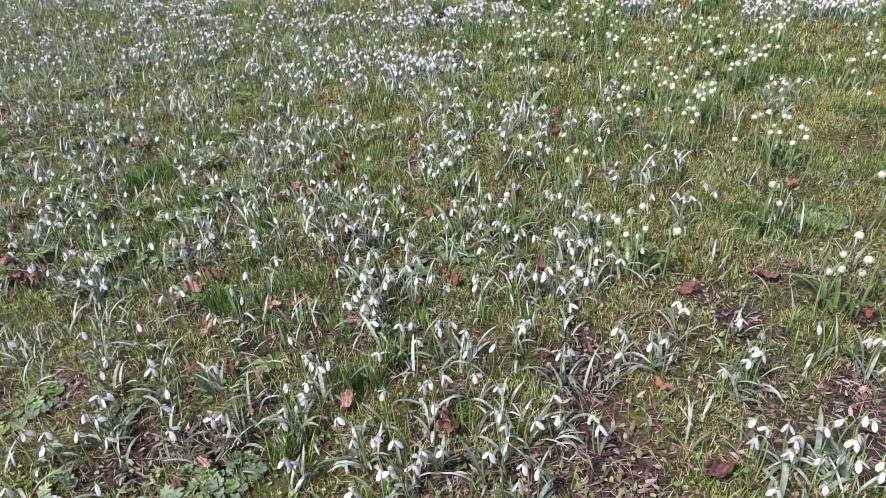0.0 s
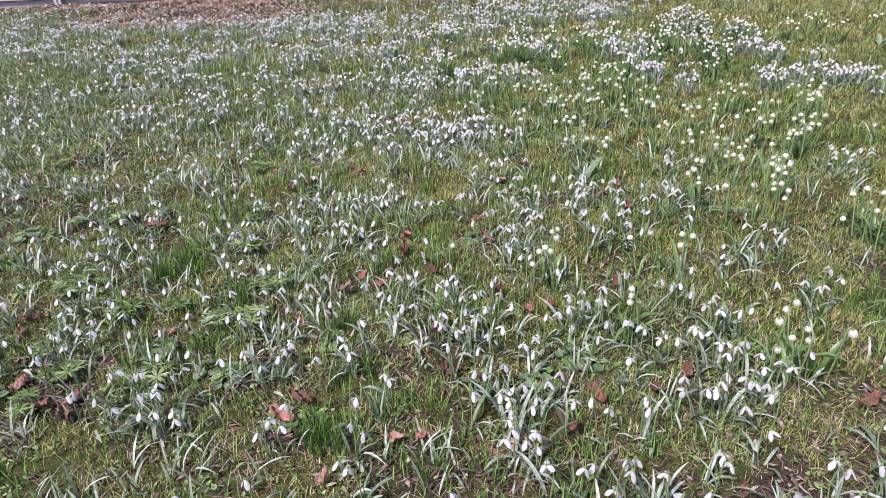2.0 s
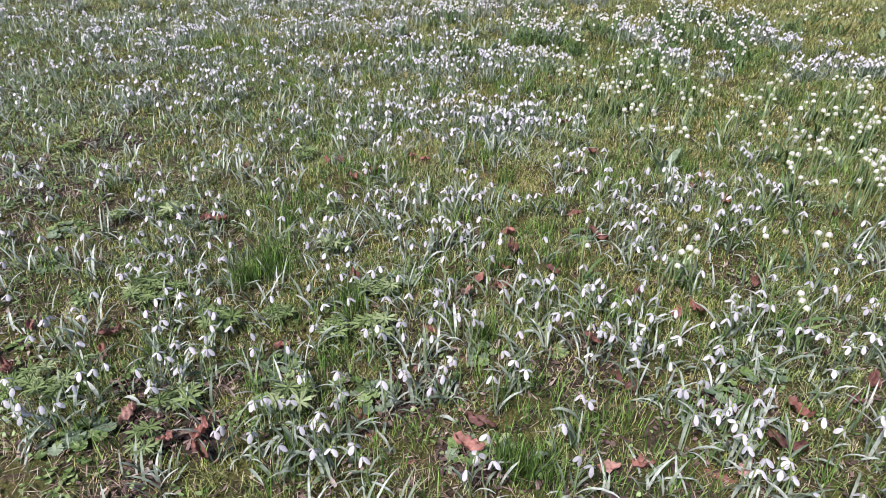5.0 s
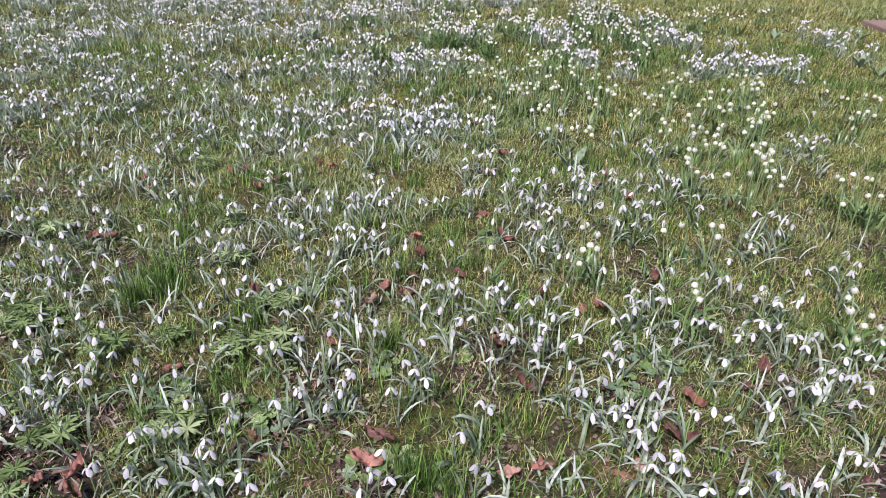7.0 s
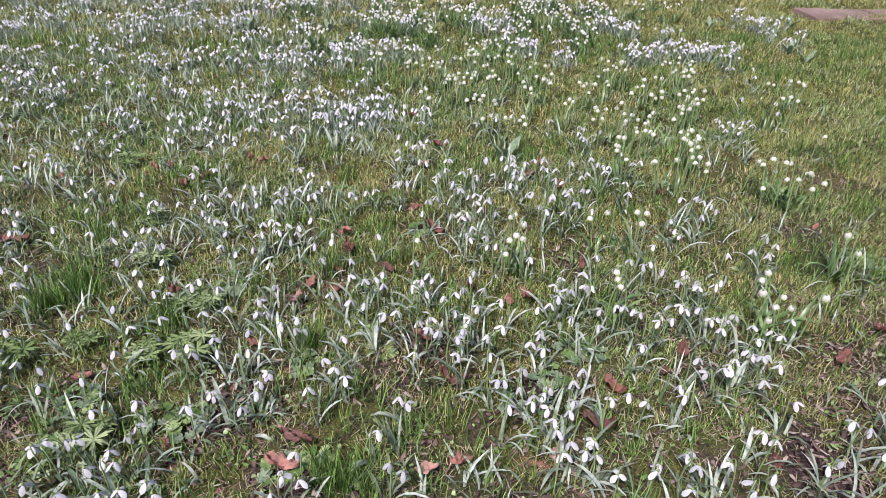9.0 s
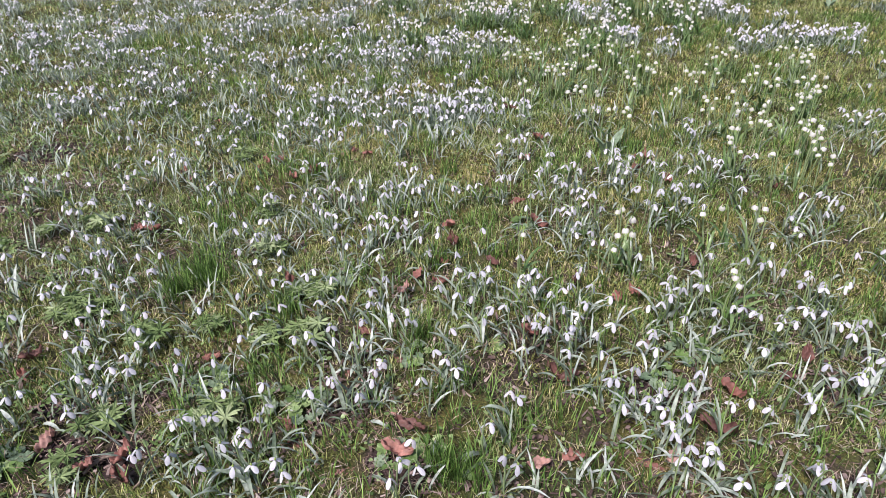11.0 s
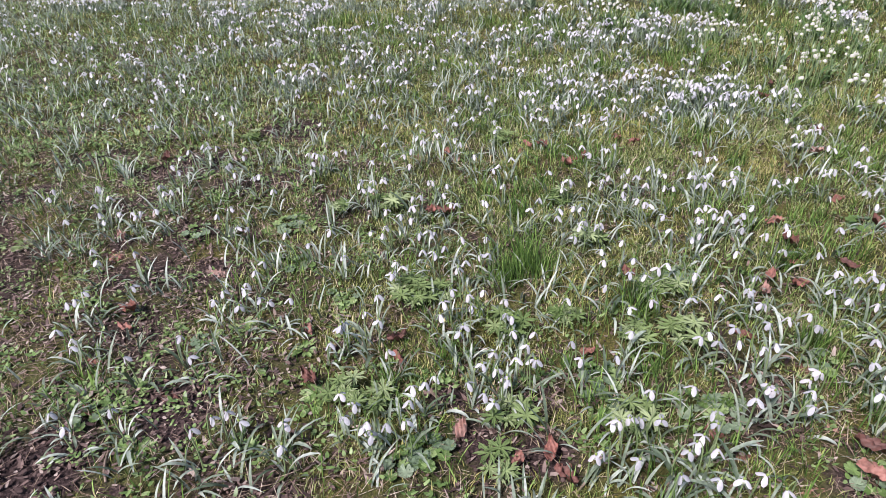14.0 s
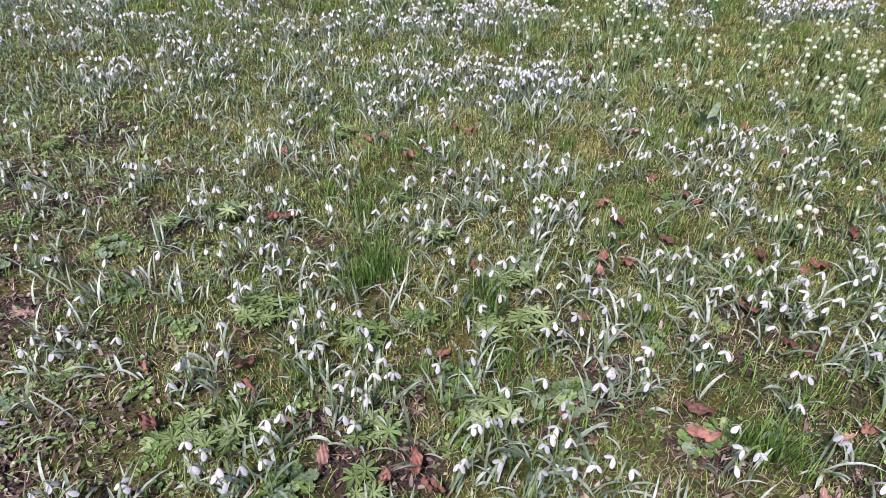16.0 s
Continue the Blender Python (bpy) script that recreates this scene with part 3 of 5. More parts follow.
DROPS.extend([
    (0.41, 1.47), (-1.01, 1.48), (0.51, 1.48), (-1.05, 1.48), (1.20, 1.48), (0.42, 1.49), (0.61, 1.49), (-1.22, 1.49),
    (-0.46, 1.49), (1.19, 1.49), (0.98, 1.49), (0.65, 1.50), (-1.10, 1.50), (0.46, 1.50), (1.02, 1.50), (-1.57, 1.50),
    (-0.79, 1.50), (0.17, 1.50), (0.21, 1.50), (-0.56, 1.51), (0.66, 1.51), (0.81, 1.51), (0.42, 1.51), (-0.62, 1.51),
    (0.72, 1.52), (-0.18, 1.52), (0.87, 1.53), (-1.22, 1.53), (-0.32, 1.54), (-1.46, 1.54), (1.31, 1.54), (-1.15, 1.54),
    (-0.57, 1.54), (1.27, 1.54), (-0.61, 1.55), (0.39, 1.55), (-1.15, 1.55), (-0.12, 1.56), (0.53, 1.56), (-0.48, 1.56),
    (0.98, 1.56), (0.13, 1.56), (0.95, 1.56), (-0.53, 1.57), (0.58, 1.57), (0.88, 1.57),
])
DROPS.extend([
    (0.97, 1.57), (0.05, 1.58), (0.91, 1.58), (-0.03, 1.58), (0.30, 1.58), (0.64, 1.58), (0.61, 1.58), (0.93, 1.58),
    (0.68, 1.58), (1.28, 1.58), (-0.23, 1.59), (1.35, 1.59), (0.34, 1.59), (1.26, 1.60), (0.50, 1.60), (0.12, 1.60),
    (1.24, 1.60), (0.54, 1.62), (0.56, 1.63), (0.43, 1.63), (-1.16, 1.63), (0.97, 1.63), (-0.78, 1.63), (0.52, 1.64),
    (0.66, 1.64), (1.27, 1.64), (0.68, 1.64), (0.92, 1.64), (-1.64, 1.65), (0.41, 1.65), (1.21, 1.65), (-0.13, 1.65),
    (0.38, 1.65), (-0.16, 1.66), (0.00, 1.66), (-0.60, 1.66), (0.14, 1.66), (1.19, 1.67), (-1.53, 1.67), (1.16, 1.67),
    (0.35, 1.67), (1.55, 1.68), (-0.77, 1.68), (0.42, 1.69), (-0.08, 1.71), (1.14, 1.71),
])
DROPS.extend([
    (-0.15, 1.71), (1.04, 1.71), (-0.06, 1.71), (1.57, 1.71), (0.85, 1.72), (0.53, 1.72), (-0.59, 1.72), (-0.71, 1.73),
    (1.53, 1.73), (-0.94, 1.73), (-0.68, 1.73), (-0.23, 1.74), (-1.72, 1.74), (1.46, 1.74), (0.12, 1.75), (-0.53, 1.75),
    (-0.55, 1.76), (-0.65, 1.77), (1.24, 1.77), (-1.04, 1.77), (0.35, 1.78), (-0.16, 1.79), (0.74, 1.79), (1.64, 1.79),
    (0.77, 1.79), (0.26, 1.80), (1.60, 1.80), (-0.84, 1.81), (-0.73, 1.81), (-0.29, 1.81), (-1.13, 1.82), (0.02, 1.82),
    (-0.88, 1.82), (-0.99, 1.83), (-0.55, 1.83), (-1.86, 1.83), (-0.62, 1.83), (-0.68, 1.83), (-0.71, 1.83), (0.69, 1.85),
    (1.34, 1.85), (0.06, 1.86), (-0.02, 1.86), (0.24, 1.86), (-0.84, 1.86), (-0.74, 1.86),
])
DROPS.extend([
    (-1.63, 1.86), (0.29, 1.86), (0.18, 1.87), (0.68, 1.87), (0.42, 1.87), (-1.28, 1.87), (-1.32, 1.87), (0.76, 1.88),
    (-0.27, 1.88), (-1.76, 1.89), (-1.71, 1.90), (0.71, 1.90), (0.07, 1.91), (-1.39, 1.91), (1.35, 1.91), (-0.33, 1.91),
    (-0.21, 1.92), (-1.60, 1.92), (-0.26, 1.92), (-0.81, 1.93), (-1.67, 1.93), (-1.70, 1.93), (1.46, 1.93), (0.19, 1.94),
    (0.12, 1.94), (-1.37, 1.94), (-1.83, 1.94), (-0.78, 1.94), (-0.85, 1.95), (-0.02, 1.95), (0.68, 1.95), (0.08, 1.96),
    (0.16, 1.96), (0.71, 1.96), (-0.41, 1.96), (0.66, 1.97), (0.80, 1.97), (0.96, 1.98), (0.22, 1.98), (-0.33, 1.98),
    (1.02, 1.98), (1.12, 1.99), (0.57, 1.99), (-1.81, 1.99), (0.10, 1.99), (-0.28, 2.00),
])
DROPS.extend([
    (0.69, 2.00), (0.75, 2.00), (1.56, 2.00), (-0.67, 2.01), (-0.07, 2.01), (-0.25, 2.01), (0.94, 2.01), (-2.02, 2.02),
    (-1.60, 2.02), (-0.79, 2.02), (1.08, 2.03), (-0.05, 2.04), (1.45, 2.05), (0.79, 2.05), (-0.56, 2.05), (1.51, 2.05),
    (-0.39, 2.05), (1.06, 2.06), (1.00, 2.06), (1.55, 2.06), (-1.65, 2.06), (-1.25, 2.06), (-1.89, 2.07), (-0.13, 2.08),
    (-0.79, 2.08), (0.77, 2.09), (0.75, 2.09), (-0.93, 2.09), (0.61, 2.09), (0.01, 2.10), (0.93, 2.10), (0.11, 2.10),
    (-0.70, 2.10), (1.29, 2.11), (-0.99, 2.11), (1.07, 2.12), (-0.11, 2.13), (0.13, 2.13), (0.03, 2.13), (1.09, 2.13),
    (-0.93, 2.14), (-0.97, 2.14), (1.16, 2.15), (0.71, 2.15), (0.33, 2.15), (-0.30, 2.16),
])
DROPS.extend([
    (-0.04, 2.17), (-1.37, 2.17), (0.20, 2.17), (-0.50, 2.17), (0.89, 2.17), (-0.91, 2.17), (-0.22, 2.17), (-0.74, 2.17),
    (0.23, 2.18), (0.42, 2.18), (-1.48, 2.19), (0.49, 2.19), (-0.28, 2.19), (-1.45, 2.19), (0.53, 2.19), (0.69, 2.20),
    (0.93, 2.20), (-0.17, 2.20), (1.31, 2.20), (-1.68, 2.20), (0.02, 2.21), (-0.07, 2.21), (-1.47, 2.21), (0.10, 2.21),
    (-1.18, 2.22), (0.15, 2.22), (1.06, 2.22), (-0.35, 2.23), (0.65, 2.23), (1.18, 2.24), (0.78, 2.24), (0.24, 2.24),
    (-0.15, 2.24), (0.12, 2.24), (1.25, 2.25), (0.95, 2.26), (0.92, 2.26), (-1.68, 2.26), (-0.83, 2.26), (-0.09, 2.26),
    (-0.02, 2.27), (0.74, 2.27), (1.08, 2.28), (-0.52, 2.28), (1.28, 2.28), (-0.97, 2.28),
])
DROPS.extend([
    (0.85, 2.28), (0.77, 2.29), (1.04, 2.29), (0.91, 2.31), (-1.46, 2.31), (1.25, 2.31), (0.68, 2.31), (-1.19, 2.31),
    (-1.22, 2.32), (0.65, 2.32), (-1.16, 2.32), (1.39, 2.33), (1.42, 2.33), (0.97, 2.33), (-0.48, 2.33), (-1.68, 2.33),
    (-0.21, 2.34), (0.19, 2.34), (1.15, 2.35), (-1.12, 2.35), (1.01, 2.35), (0.83, 2.36), (-1.47, 2.36), (0.15, 2.36),
    (-0.61, 2.36), (1.06, 2.37), (0.94, 2.37), (-0.85, 2.37), (-1.59, 2.37), (0.91, 2.38), (0.70, 2.39), (1.25, 2.39),
    (0.61, 2.40), (-1.65, 2.40), (1.37, 2.41), (-0.15, 2.41), (-0.81, 2.41), (-0.67, 2.42), (-1.67, 2.43), (-0.11, 2.44),
    (0.52, 2.44), (-1.69, 2.46), (-0.23, 2.46), (-0.97, 2.48), (0.52, 2.50), (1.97, 2.52),
])
DROPS.extend([
    (0.62, 2.55), (-0.76, 2.55), (-0.85, 2.55), (-0.55, 2.56), (0.58, 2.56), (0.61, 2.58), (0.56, 2.58), (-0.79, 2.59),
    (0.72, 2.61), (0.53, 2.61), (-2.01, 2.62), (1.30, 2.62), (-1.27, 2.63), (-0.87, 2.64), (1.99, 2.64), (1.93, 2.64),
    (-0.36, 2.65), (-1.66, 2.65), (-0.99, 2.65), (1.29, 2.66), (-0.72, 2.66), (-0.12, 2.66), (-0.20, 2.66), (-0.55, 2.67),
    (0.34, 2.69), (2.09, 2.69), (2.00, 2.70), (-0.38, 2.70), (0.06, 2.70), (1.33, 2.72), (-0.12, 2.72), (-0.20, 2.73),
    (0.27, 2.73), (2.06, 2.73), (2.00, 2.74), (-0.65, 2.74), (-1.05, 2.75), (-1.76, 2.75), (1.97, 2.75), (1.41, 2.75),
    (1.32, 2.75), (-0.17, 2.76), (-0.73, 2.76), (2.12, 2.77), (1.97, 2.79), (-0.05, 2.79),
])
DROPS.extend([
    (-0.41, 2.80), (-2.27, 2.80), (-1.71, 2.81), (-2.09, 2.81), (-0.38, 2.81), (0.96, 2.82), (1.21, 2.82), (-2.45, 2.82),
    (-0.59, 2.83), (0.87, 2.83), (2.29, 2.83), (-0.72, 2.84), (-0.78, 2.84), (-0.32, 2.84), (-0.09, 2.86), (-0.30, 2.86),
    (0.99, 2.88), (-1.05, 2.89), (-0.44, 2.90), (0.96, 2.90), (0.52, 2.90), (-0.30, 2.91), (-1.10, 2.92), (-0.58, 2.92),
    (-0.06, 2.93), (0.44, 2.94), (-0.57, 2.94), (0.48, 2.95), (0.39, 2.95), (0.31, 2.95), (0.51, 2.96), (-1.58, 2.98),
    (-0.40, 2.99), (0.29, 2.99), (-2.53, 2.99), (0.02, 3.00), (-0.21, 3.00), (0.41, 3.02), (0.43, 3.03), (-0.44, 3.03),
    (-1.49, 3.03), (-1.28, 3.05), (0.46, 3.07), (0.39, 3.07), (2.25, 3.07), (0.26, 3.07),
])
DROPS.extend([
    (0.08, 3.08), (0.03, 3.08), (0.37, 3.08), (-0.65, 3.09), (-0.11, 3.10), (-2.05, 3.11), (0.30, 3.11), (-2.10, 3.11),
    (-0.14, 3.12), (-2.38, 3.13), (0.48, 3.15), (0.36, 3.15), (0.28, 3.15), (-0.18, 3.16), (-0.86, 3.18), (-0.23, 3.19),
    (0.40, 3.19), (0.18, 3.20), (-0.32, 3.21), (0.47, 3.21), (-1.28, 3.21), (-1.09, 3.22), (-1.15, 3.23), (-1.21, 3.23),
    (-1.56, 3.23), (0.26, 3.24), (-2.28, 3.24), (0.05, 3.24), (-0.59, 3.25), (-0.00, 3.26), (-0.58, 3.27), (0.32, 3.27),
    (0.07, 3.28), (0.29, 3.28), (0.20, 3.29), (0.12, 3.29), (-0.34, 3.30), (0.34, 3.30), (-2.42, 3.30), (-0.17, 3.31),
    (-2.37, 3.33), (-2.66, 3.33), (0.16, 3.33), (-2.34, 3.34), (-0.26, 3.34), (-0.37, 3.34),
])
DROPS.extend([
    (-0.67, 3.35), (-0.89, 3.35), (0.51, 3.35), (-1.12, 3.36), (-0.32, 3.36), (-0.24, 3.37), (-2.58, 3.37), (-2.89, 3.38),
    (-1.05, 3.38), (2.49, 3.38), (-2.47, 3.40), (-1.21, 3.40), (-1.67, 3.41), (-1.12, 3.42), (0.33, 3.42), (0.36, 3.42),
    (-0.53, 3.43), (-0.10, 3.43), (-1.90, 3.44), (-0.68, 3.44), (-1.44, 3.46), (0.07, 3.46), (-1.66, 3.46), (-0.73, 3.46),
    (-2.34, 3.46), (-0.86, 3.48), (2.54, 3.49), (-0.43, 3.49), (-0.47, 3.49), (-0.56, 3.49), (-0.84, 3.50), (-0.07, 3.50),
    (0.42, 3.50), (-1.38, 3.50), (-1.54, 3.51), (-2.40, 3.52), (-0.17, 3.53), (-0.76, 3.54), (-2.28, 3.56), (0.40, 3.58),
    (0.44, 3.58), (0.05, 3.58), (0.08, 3.58), (-0.10, 3.58), (2.45, 3.60), (-1.41, 3.61),
])
DROPS.extend([
    (-0.95, 3.62), (-2.96, 3.65), (-3.10, 3.67), (-1.21, 3.68), (-2.40, 3.69), (-0.49, 3.70), (-0.96, 3.71), (-2.20, 3.72),
    (-1.01, 3.73), (-1.08, 3.74), (-0.59, 3.76), (-2.57, 3.76), (-0.08, 3.81), (-0.22, 3.81), (-0.38, 3.81), (-0.67, 3.82),
    (-0.78, 3.82), (-3.10, 3.82), (2.53, 3.83), (-1.65, 3.83), (-1.76, 3.83), (-2.02, 3.84), (-2.09, 3.85), (-2.69, 3.85),
    (0.30, 3.86), (-0.15, 3.87), (-1.87, 3.89), (-0.86, 3.90), (-2.55, 3.92), (-3.11, 3.93), (-2.91, 3.95), (-1.85, 3.96),
    (-2.77, 3.98), (0.27, 3.99), (-0.96, 4.01), (-1.48, 4.01), (-3.01, 4.02), (-0.30, 4.02), (-0.83, 4.03), (2.78, 4.05),
    (2.67, 4.05), (-2.88, 4.05), (-1.13, 4.07), (-0.04, 4.07), (-1.41, 4.08), (-1.54, 4.08),
])
DROPS.extend([
    (-1.75, 4.08), (-1.72, 4.08), (-0.13, 4.12), (-0.02, 4.13), (-0.32, 4.13), (-0.28, 4.13), (-0.45, 4.13), (-1.18, 4.14),
    (-1.07, 4.17), (-1.27, 4.17), (-1.48, 4.19), (0.01, 4.20), (-0.10, 4.20), (-0.43, 4.20), (-0.38, 4.20), (-1.26, 4.21),
    (-1.88, 4.22), (-0.07, 4.24), (-1.11, 4.25), (-1.56, 4.26), (-1.75, 4.26), (-1.68, 4.26), (-1.07, 4.28),
])
FLAKES.extend([
    (1.83, 1.27), (1.90, 1.30), (1.89, 1.31), (1.84, 1.31), (1.34, 1.35), (1.86, 1.36), (1.40, 1.38), (1.39, 1.38),
    (1.90, 1.40), (1.50, 1.41), (1.36, 1.43), (1.43, 1.44), (1.41, 1.48), (1.04, 1.49), (1.43, 1.51), (1.02, 1.55),
    (1.04, 1.58), (1.79, 1.63), (1.77, 1.68), (1.79, 1.69), (0.78, 1.73), (2.05, 1.73), (0.85, 1.76), (0.81, 1.76),
    (0.53, 1.76), (0.79, 1.77), (1.19, 1.80), (0.82, 1.82), (1.09, 1.86), (1.25, 1.88), (1.22, 1.88), (0.83, 1.90),
    (0.85, 1.90), (1.13, 1.90), (1.89, 2.01), (1.93, 2.01), (1.85, 2.02), (1.73, 2.02), (1.83, 2.07), (1.90, 2.09),
    (1.94, 2.10), (1.96, 2.11), (1.81, 2.14), (1.91, 2.15), (1.90, 2.18), (1.84, 2.18),
])
FLAKES.extend([
    (1.86, 2.19), (1.43, 2.22), (1.58, 2.22), (1.61, 2.22), (1.83, 2.24), (1.53, 2.25), (1.59, 2.26), (1.35, 2.32),
    (1.65, 2.37), (1.36, 2.38), (1.65, 2.40), (1.35, 2.41), (2.21, 2.42), (1.63, 2.44), (1.69, 2.46), (1.67, 2.47),
    (1.66, 2.52), (1.71, 2.53), (1.55, 2.55), (1.52, 2.55), (1.51, 2.62), (1.04, 2.64), (1.69, 2.66), (1.48, 2.66),
    (1.53, 2.67), (0.98, 2.71), (1.39, 2.74), (1.65, 2.74), (1.04, 2.74), (1.50, 2.74), (1.54, 2.74), (0.90, 2.74),
    (0.60, 2.79), (1.43, 2.79), (0.63, 2.81), (1.83, 2.81), (1.81, 2.81), (2.24, 2.83), (1.41, 2.84), (1.90, 2.85),
    (1.49, 2.85), (1.87, 2.87), (2.35, 2.88), (0.95, 2.89), (1.86, 2.89), (0.88, 2.91),
])
FLAKES.extend([
    (1.30, 2.92), (1.57, 2.93), (1.90, 2.94), (0.90, 2.94), (1.92, 2.94), (0.69, 2.94), (0.21, 2.96), (1.90, 2.98),
    (1.78, 2.98), (1.77, 3.01), (1.74, 3.01), (1.65, 3.03), (1.16, 3.04), (1.91, 3.04), (1.97, 3.06), (1.57, 3.12),
    (1.48, 3.12), (2.56, 3.12), (1.15, 3.12), (1.73, 3.13), (2.54, 3.14), (2.44, 3.14), (0.69, 3.15), (1.45, 3.16),
    (1.88, 3.20), (1.50, 3.21), (0.87, 3.24), (0.83, 3.24), (1.82, 3.25), (1.62, 3.25), (1.31, 3.26), (1.27, 3.26),
    (2.06, 3.26), (0.81, 3.27), (1.02, 3.29), (0.95, 3.31), (2.03, 3.31), (1.31, 3.31), (1.61, 3.32), (0.84, 3.34),
    (0.89, 3.34), (2.02, 3.34), (1.27, 3.35), (1.09, 3.36), (0.95, 3.36), (1.03, 3.39),
])
FLAKES.extend([
    (1.21, 3.41), (2.11, 3.41), (1.69, 3.45), (2.16, 3.45), (1.03, 3.46), (2.00, 3.47), (2.11, 3.48), (0.79, 3.49),
    (1.77, 3.49), (2.05, 3.50), (1.35, 3.51), (1.16, 3.51), (0.77, 3.52), (1.74, 3.52), (0.65, 3.54), (0.62, 3.54),
    (0.74, 3.55), (2.12, 3.55), (1.82, 3.56), (1.29, 3.56), (0.99, 3.57), (0.83, 3.59), (1.81, 3.61), (1.75, 3.61),
    (0.89, 3.63), (0.49, 3.63), (1.17, 3.66), (1.75, 3.67), (1.29, 3.68), (1.12, 3.68), (1.02, 3.68), (0.74, 3.69),
    (0.47, 3.69), (1.00, 3.73), (1.22, 3.76), (0.99, 3.78), (1.26, 3.80), (0.50, 3.81), (1.28, 3.84), (0.41, 3.86),
    (0.71, 3.87), (0.65, 3.87), (0.82, 3.90), (1.33, 3.90), (1.00, 3.93), (0.42, 3.94),
])
FLAKES.extend([
    (0.59, 3.95), (1.18, 3.96), (0.57, 3.96), (1.13, 3.97), (0.65, 4.00), (0.13, 4.02), (1.21, 4.03), (0.07, 4.04),
    (1.12, 4.04), (0.90, 4.04), (0.56, 4.05), (0.34, 4.05), (0.10, 4.05),
])


def grouped(spots, reach, most):
    """Sorts flowers into clumps of near neighbours."""
    left, clumps = list(spots), []
    while left:
        clump = [left.pop(0)]
        for p in list(left):
            if len(clump) < most and any(math.hypot(p[0] - q[0], p[1] - q[1]) < reach for q in clump):
                clump.append(p)
                left.remove(p)
        clumps.append(clump)
    return clumps


def grow_drops():
    for clump in grouped(DROPS, 0.055, 6):
        n = len(clump)
        cx, cy = sum(p[0] for p in clump) / n, sum(p[1] for p in clump) / n
        if n == 1:
            root = tagged(new("snowdrop"), "single nodding white snowdrop with narrow grey-green leaves", "snowdrop", "small snowdrops in the meadow")
        else:
            root = tagged(new("snowdrop_clump"), "clump of nodding white snowdrops with grey-green strap leaves", "snowdrop", "snowdrop clumps in the meadow")
        root.matrix_basis = spun(cx, cy, float(height(cx, cy)))
        for x, y in clump:
            base = flower_on(root, x - cx, y - cy, random.uniform(0, 6.28))
            leaves_on(root, base, random.choice((1, 2, 2)), LEAVES, 0.008)
            if random.random() < (0.45 if y > 2.0 else 0.12):
                a, d = random.uniform(0, 6.28), random.uniform(0.015, 0.032)
                flower_on(root, x - cx + d * math.cos(a), y - cy + d * math.sin(a), random.uniform(0, 6.28))
        ROOTS.append((cx, cy, n))


def grow_flakes():
    for clump in grouped(FLAKES, 0.11, 18):
        n = len(clump)
        cx, cy = sum(p[0] for p in clump) / n, sum(p[1] for p in clump) / n
        root = tagged(new("snowflake_clump"), "spring snowflakes with round white bells and bright green leaves", "snowflake", "spring snowflake clumps")
        root.matrix_basis = spun(cx, cy, float(height(cx, cy)))
        if n < 6:
            ROOTS.append((cx + random.uniform(-0.05, 0.05), cy + random.uniform(-0.04, 0.04), min(n, 3)))
        for x, y in clump:
            bell_on(root, x - cx, y - cy, random.uniform(0, 6.28))
            leaves_on(root, ((x - cx) * 0.5, (y - cy) * 0.5), 3 if n < 4 else 2, FLAKE_LEAVES, 0.016)
            for _ in range(random.choice((0, 1, 1, 2)) if y > 2.2 else 0):
                a, d = random.uniform(0, 6.28), random.uniform(0.016, 0.04)
                bell_on(root, x - cx + d * math.cos(a), y - cy + d * math.sin(a), random.uniform(0, 6.28))


grow_drops()
grow_flakes()


# ---- broad-leaved bulbs among the snowflakes ----
BROAD = [strap("leaf", random.uniform(0.10, 0.16), random.uniform(0.024, 0.036), random.uniform(0.3, 0.9), random.uniform(0.3, 1.2), M_GREY, 8, 0.35, random.uniform(-0.3, 0.3)) for _ in range(5)]


def broad_plant(x, y, n):
    root = tagged(new("bulb_plant"), "flowerless bulb plant with broad grey-green leaves", "plant", "broad-leaved bulbs")
    root.matrix_basis = spun(x, y, float(height(x, y)), random.uniform(0, 6.28))
    for k in range(n):
        part("leaf", random.choice(BROAD), root, m=spun(random.uniform(-0.01, 0.01), random.uniform(-0.01, 0.01), 0, k * 6.28 / n + random.uniform(-0.5, 0.5), 0, random.uniform(0.8, 1.2)))


for x, y, n in ((-0.40, 4.97, 5), (-0.01, 4.97, 4), (0.16, 4.97, 4), (-0.14, 4.46, 3), (0.28, 4.54, 4), (3.71, 4.95, 5), (3.05, 4.95, 4), (3.24, 4.20, 5), (3.23, 3.99, 4), (0.95, 2.57, 5)):
    broad_plant(x, y, n)


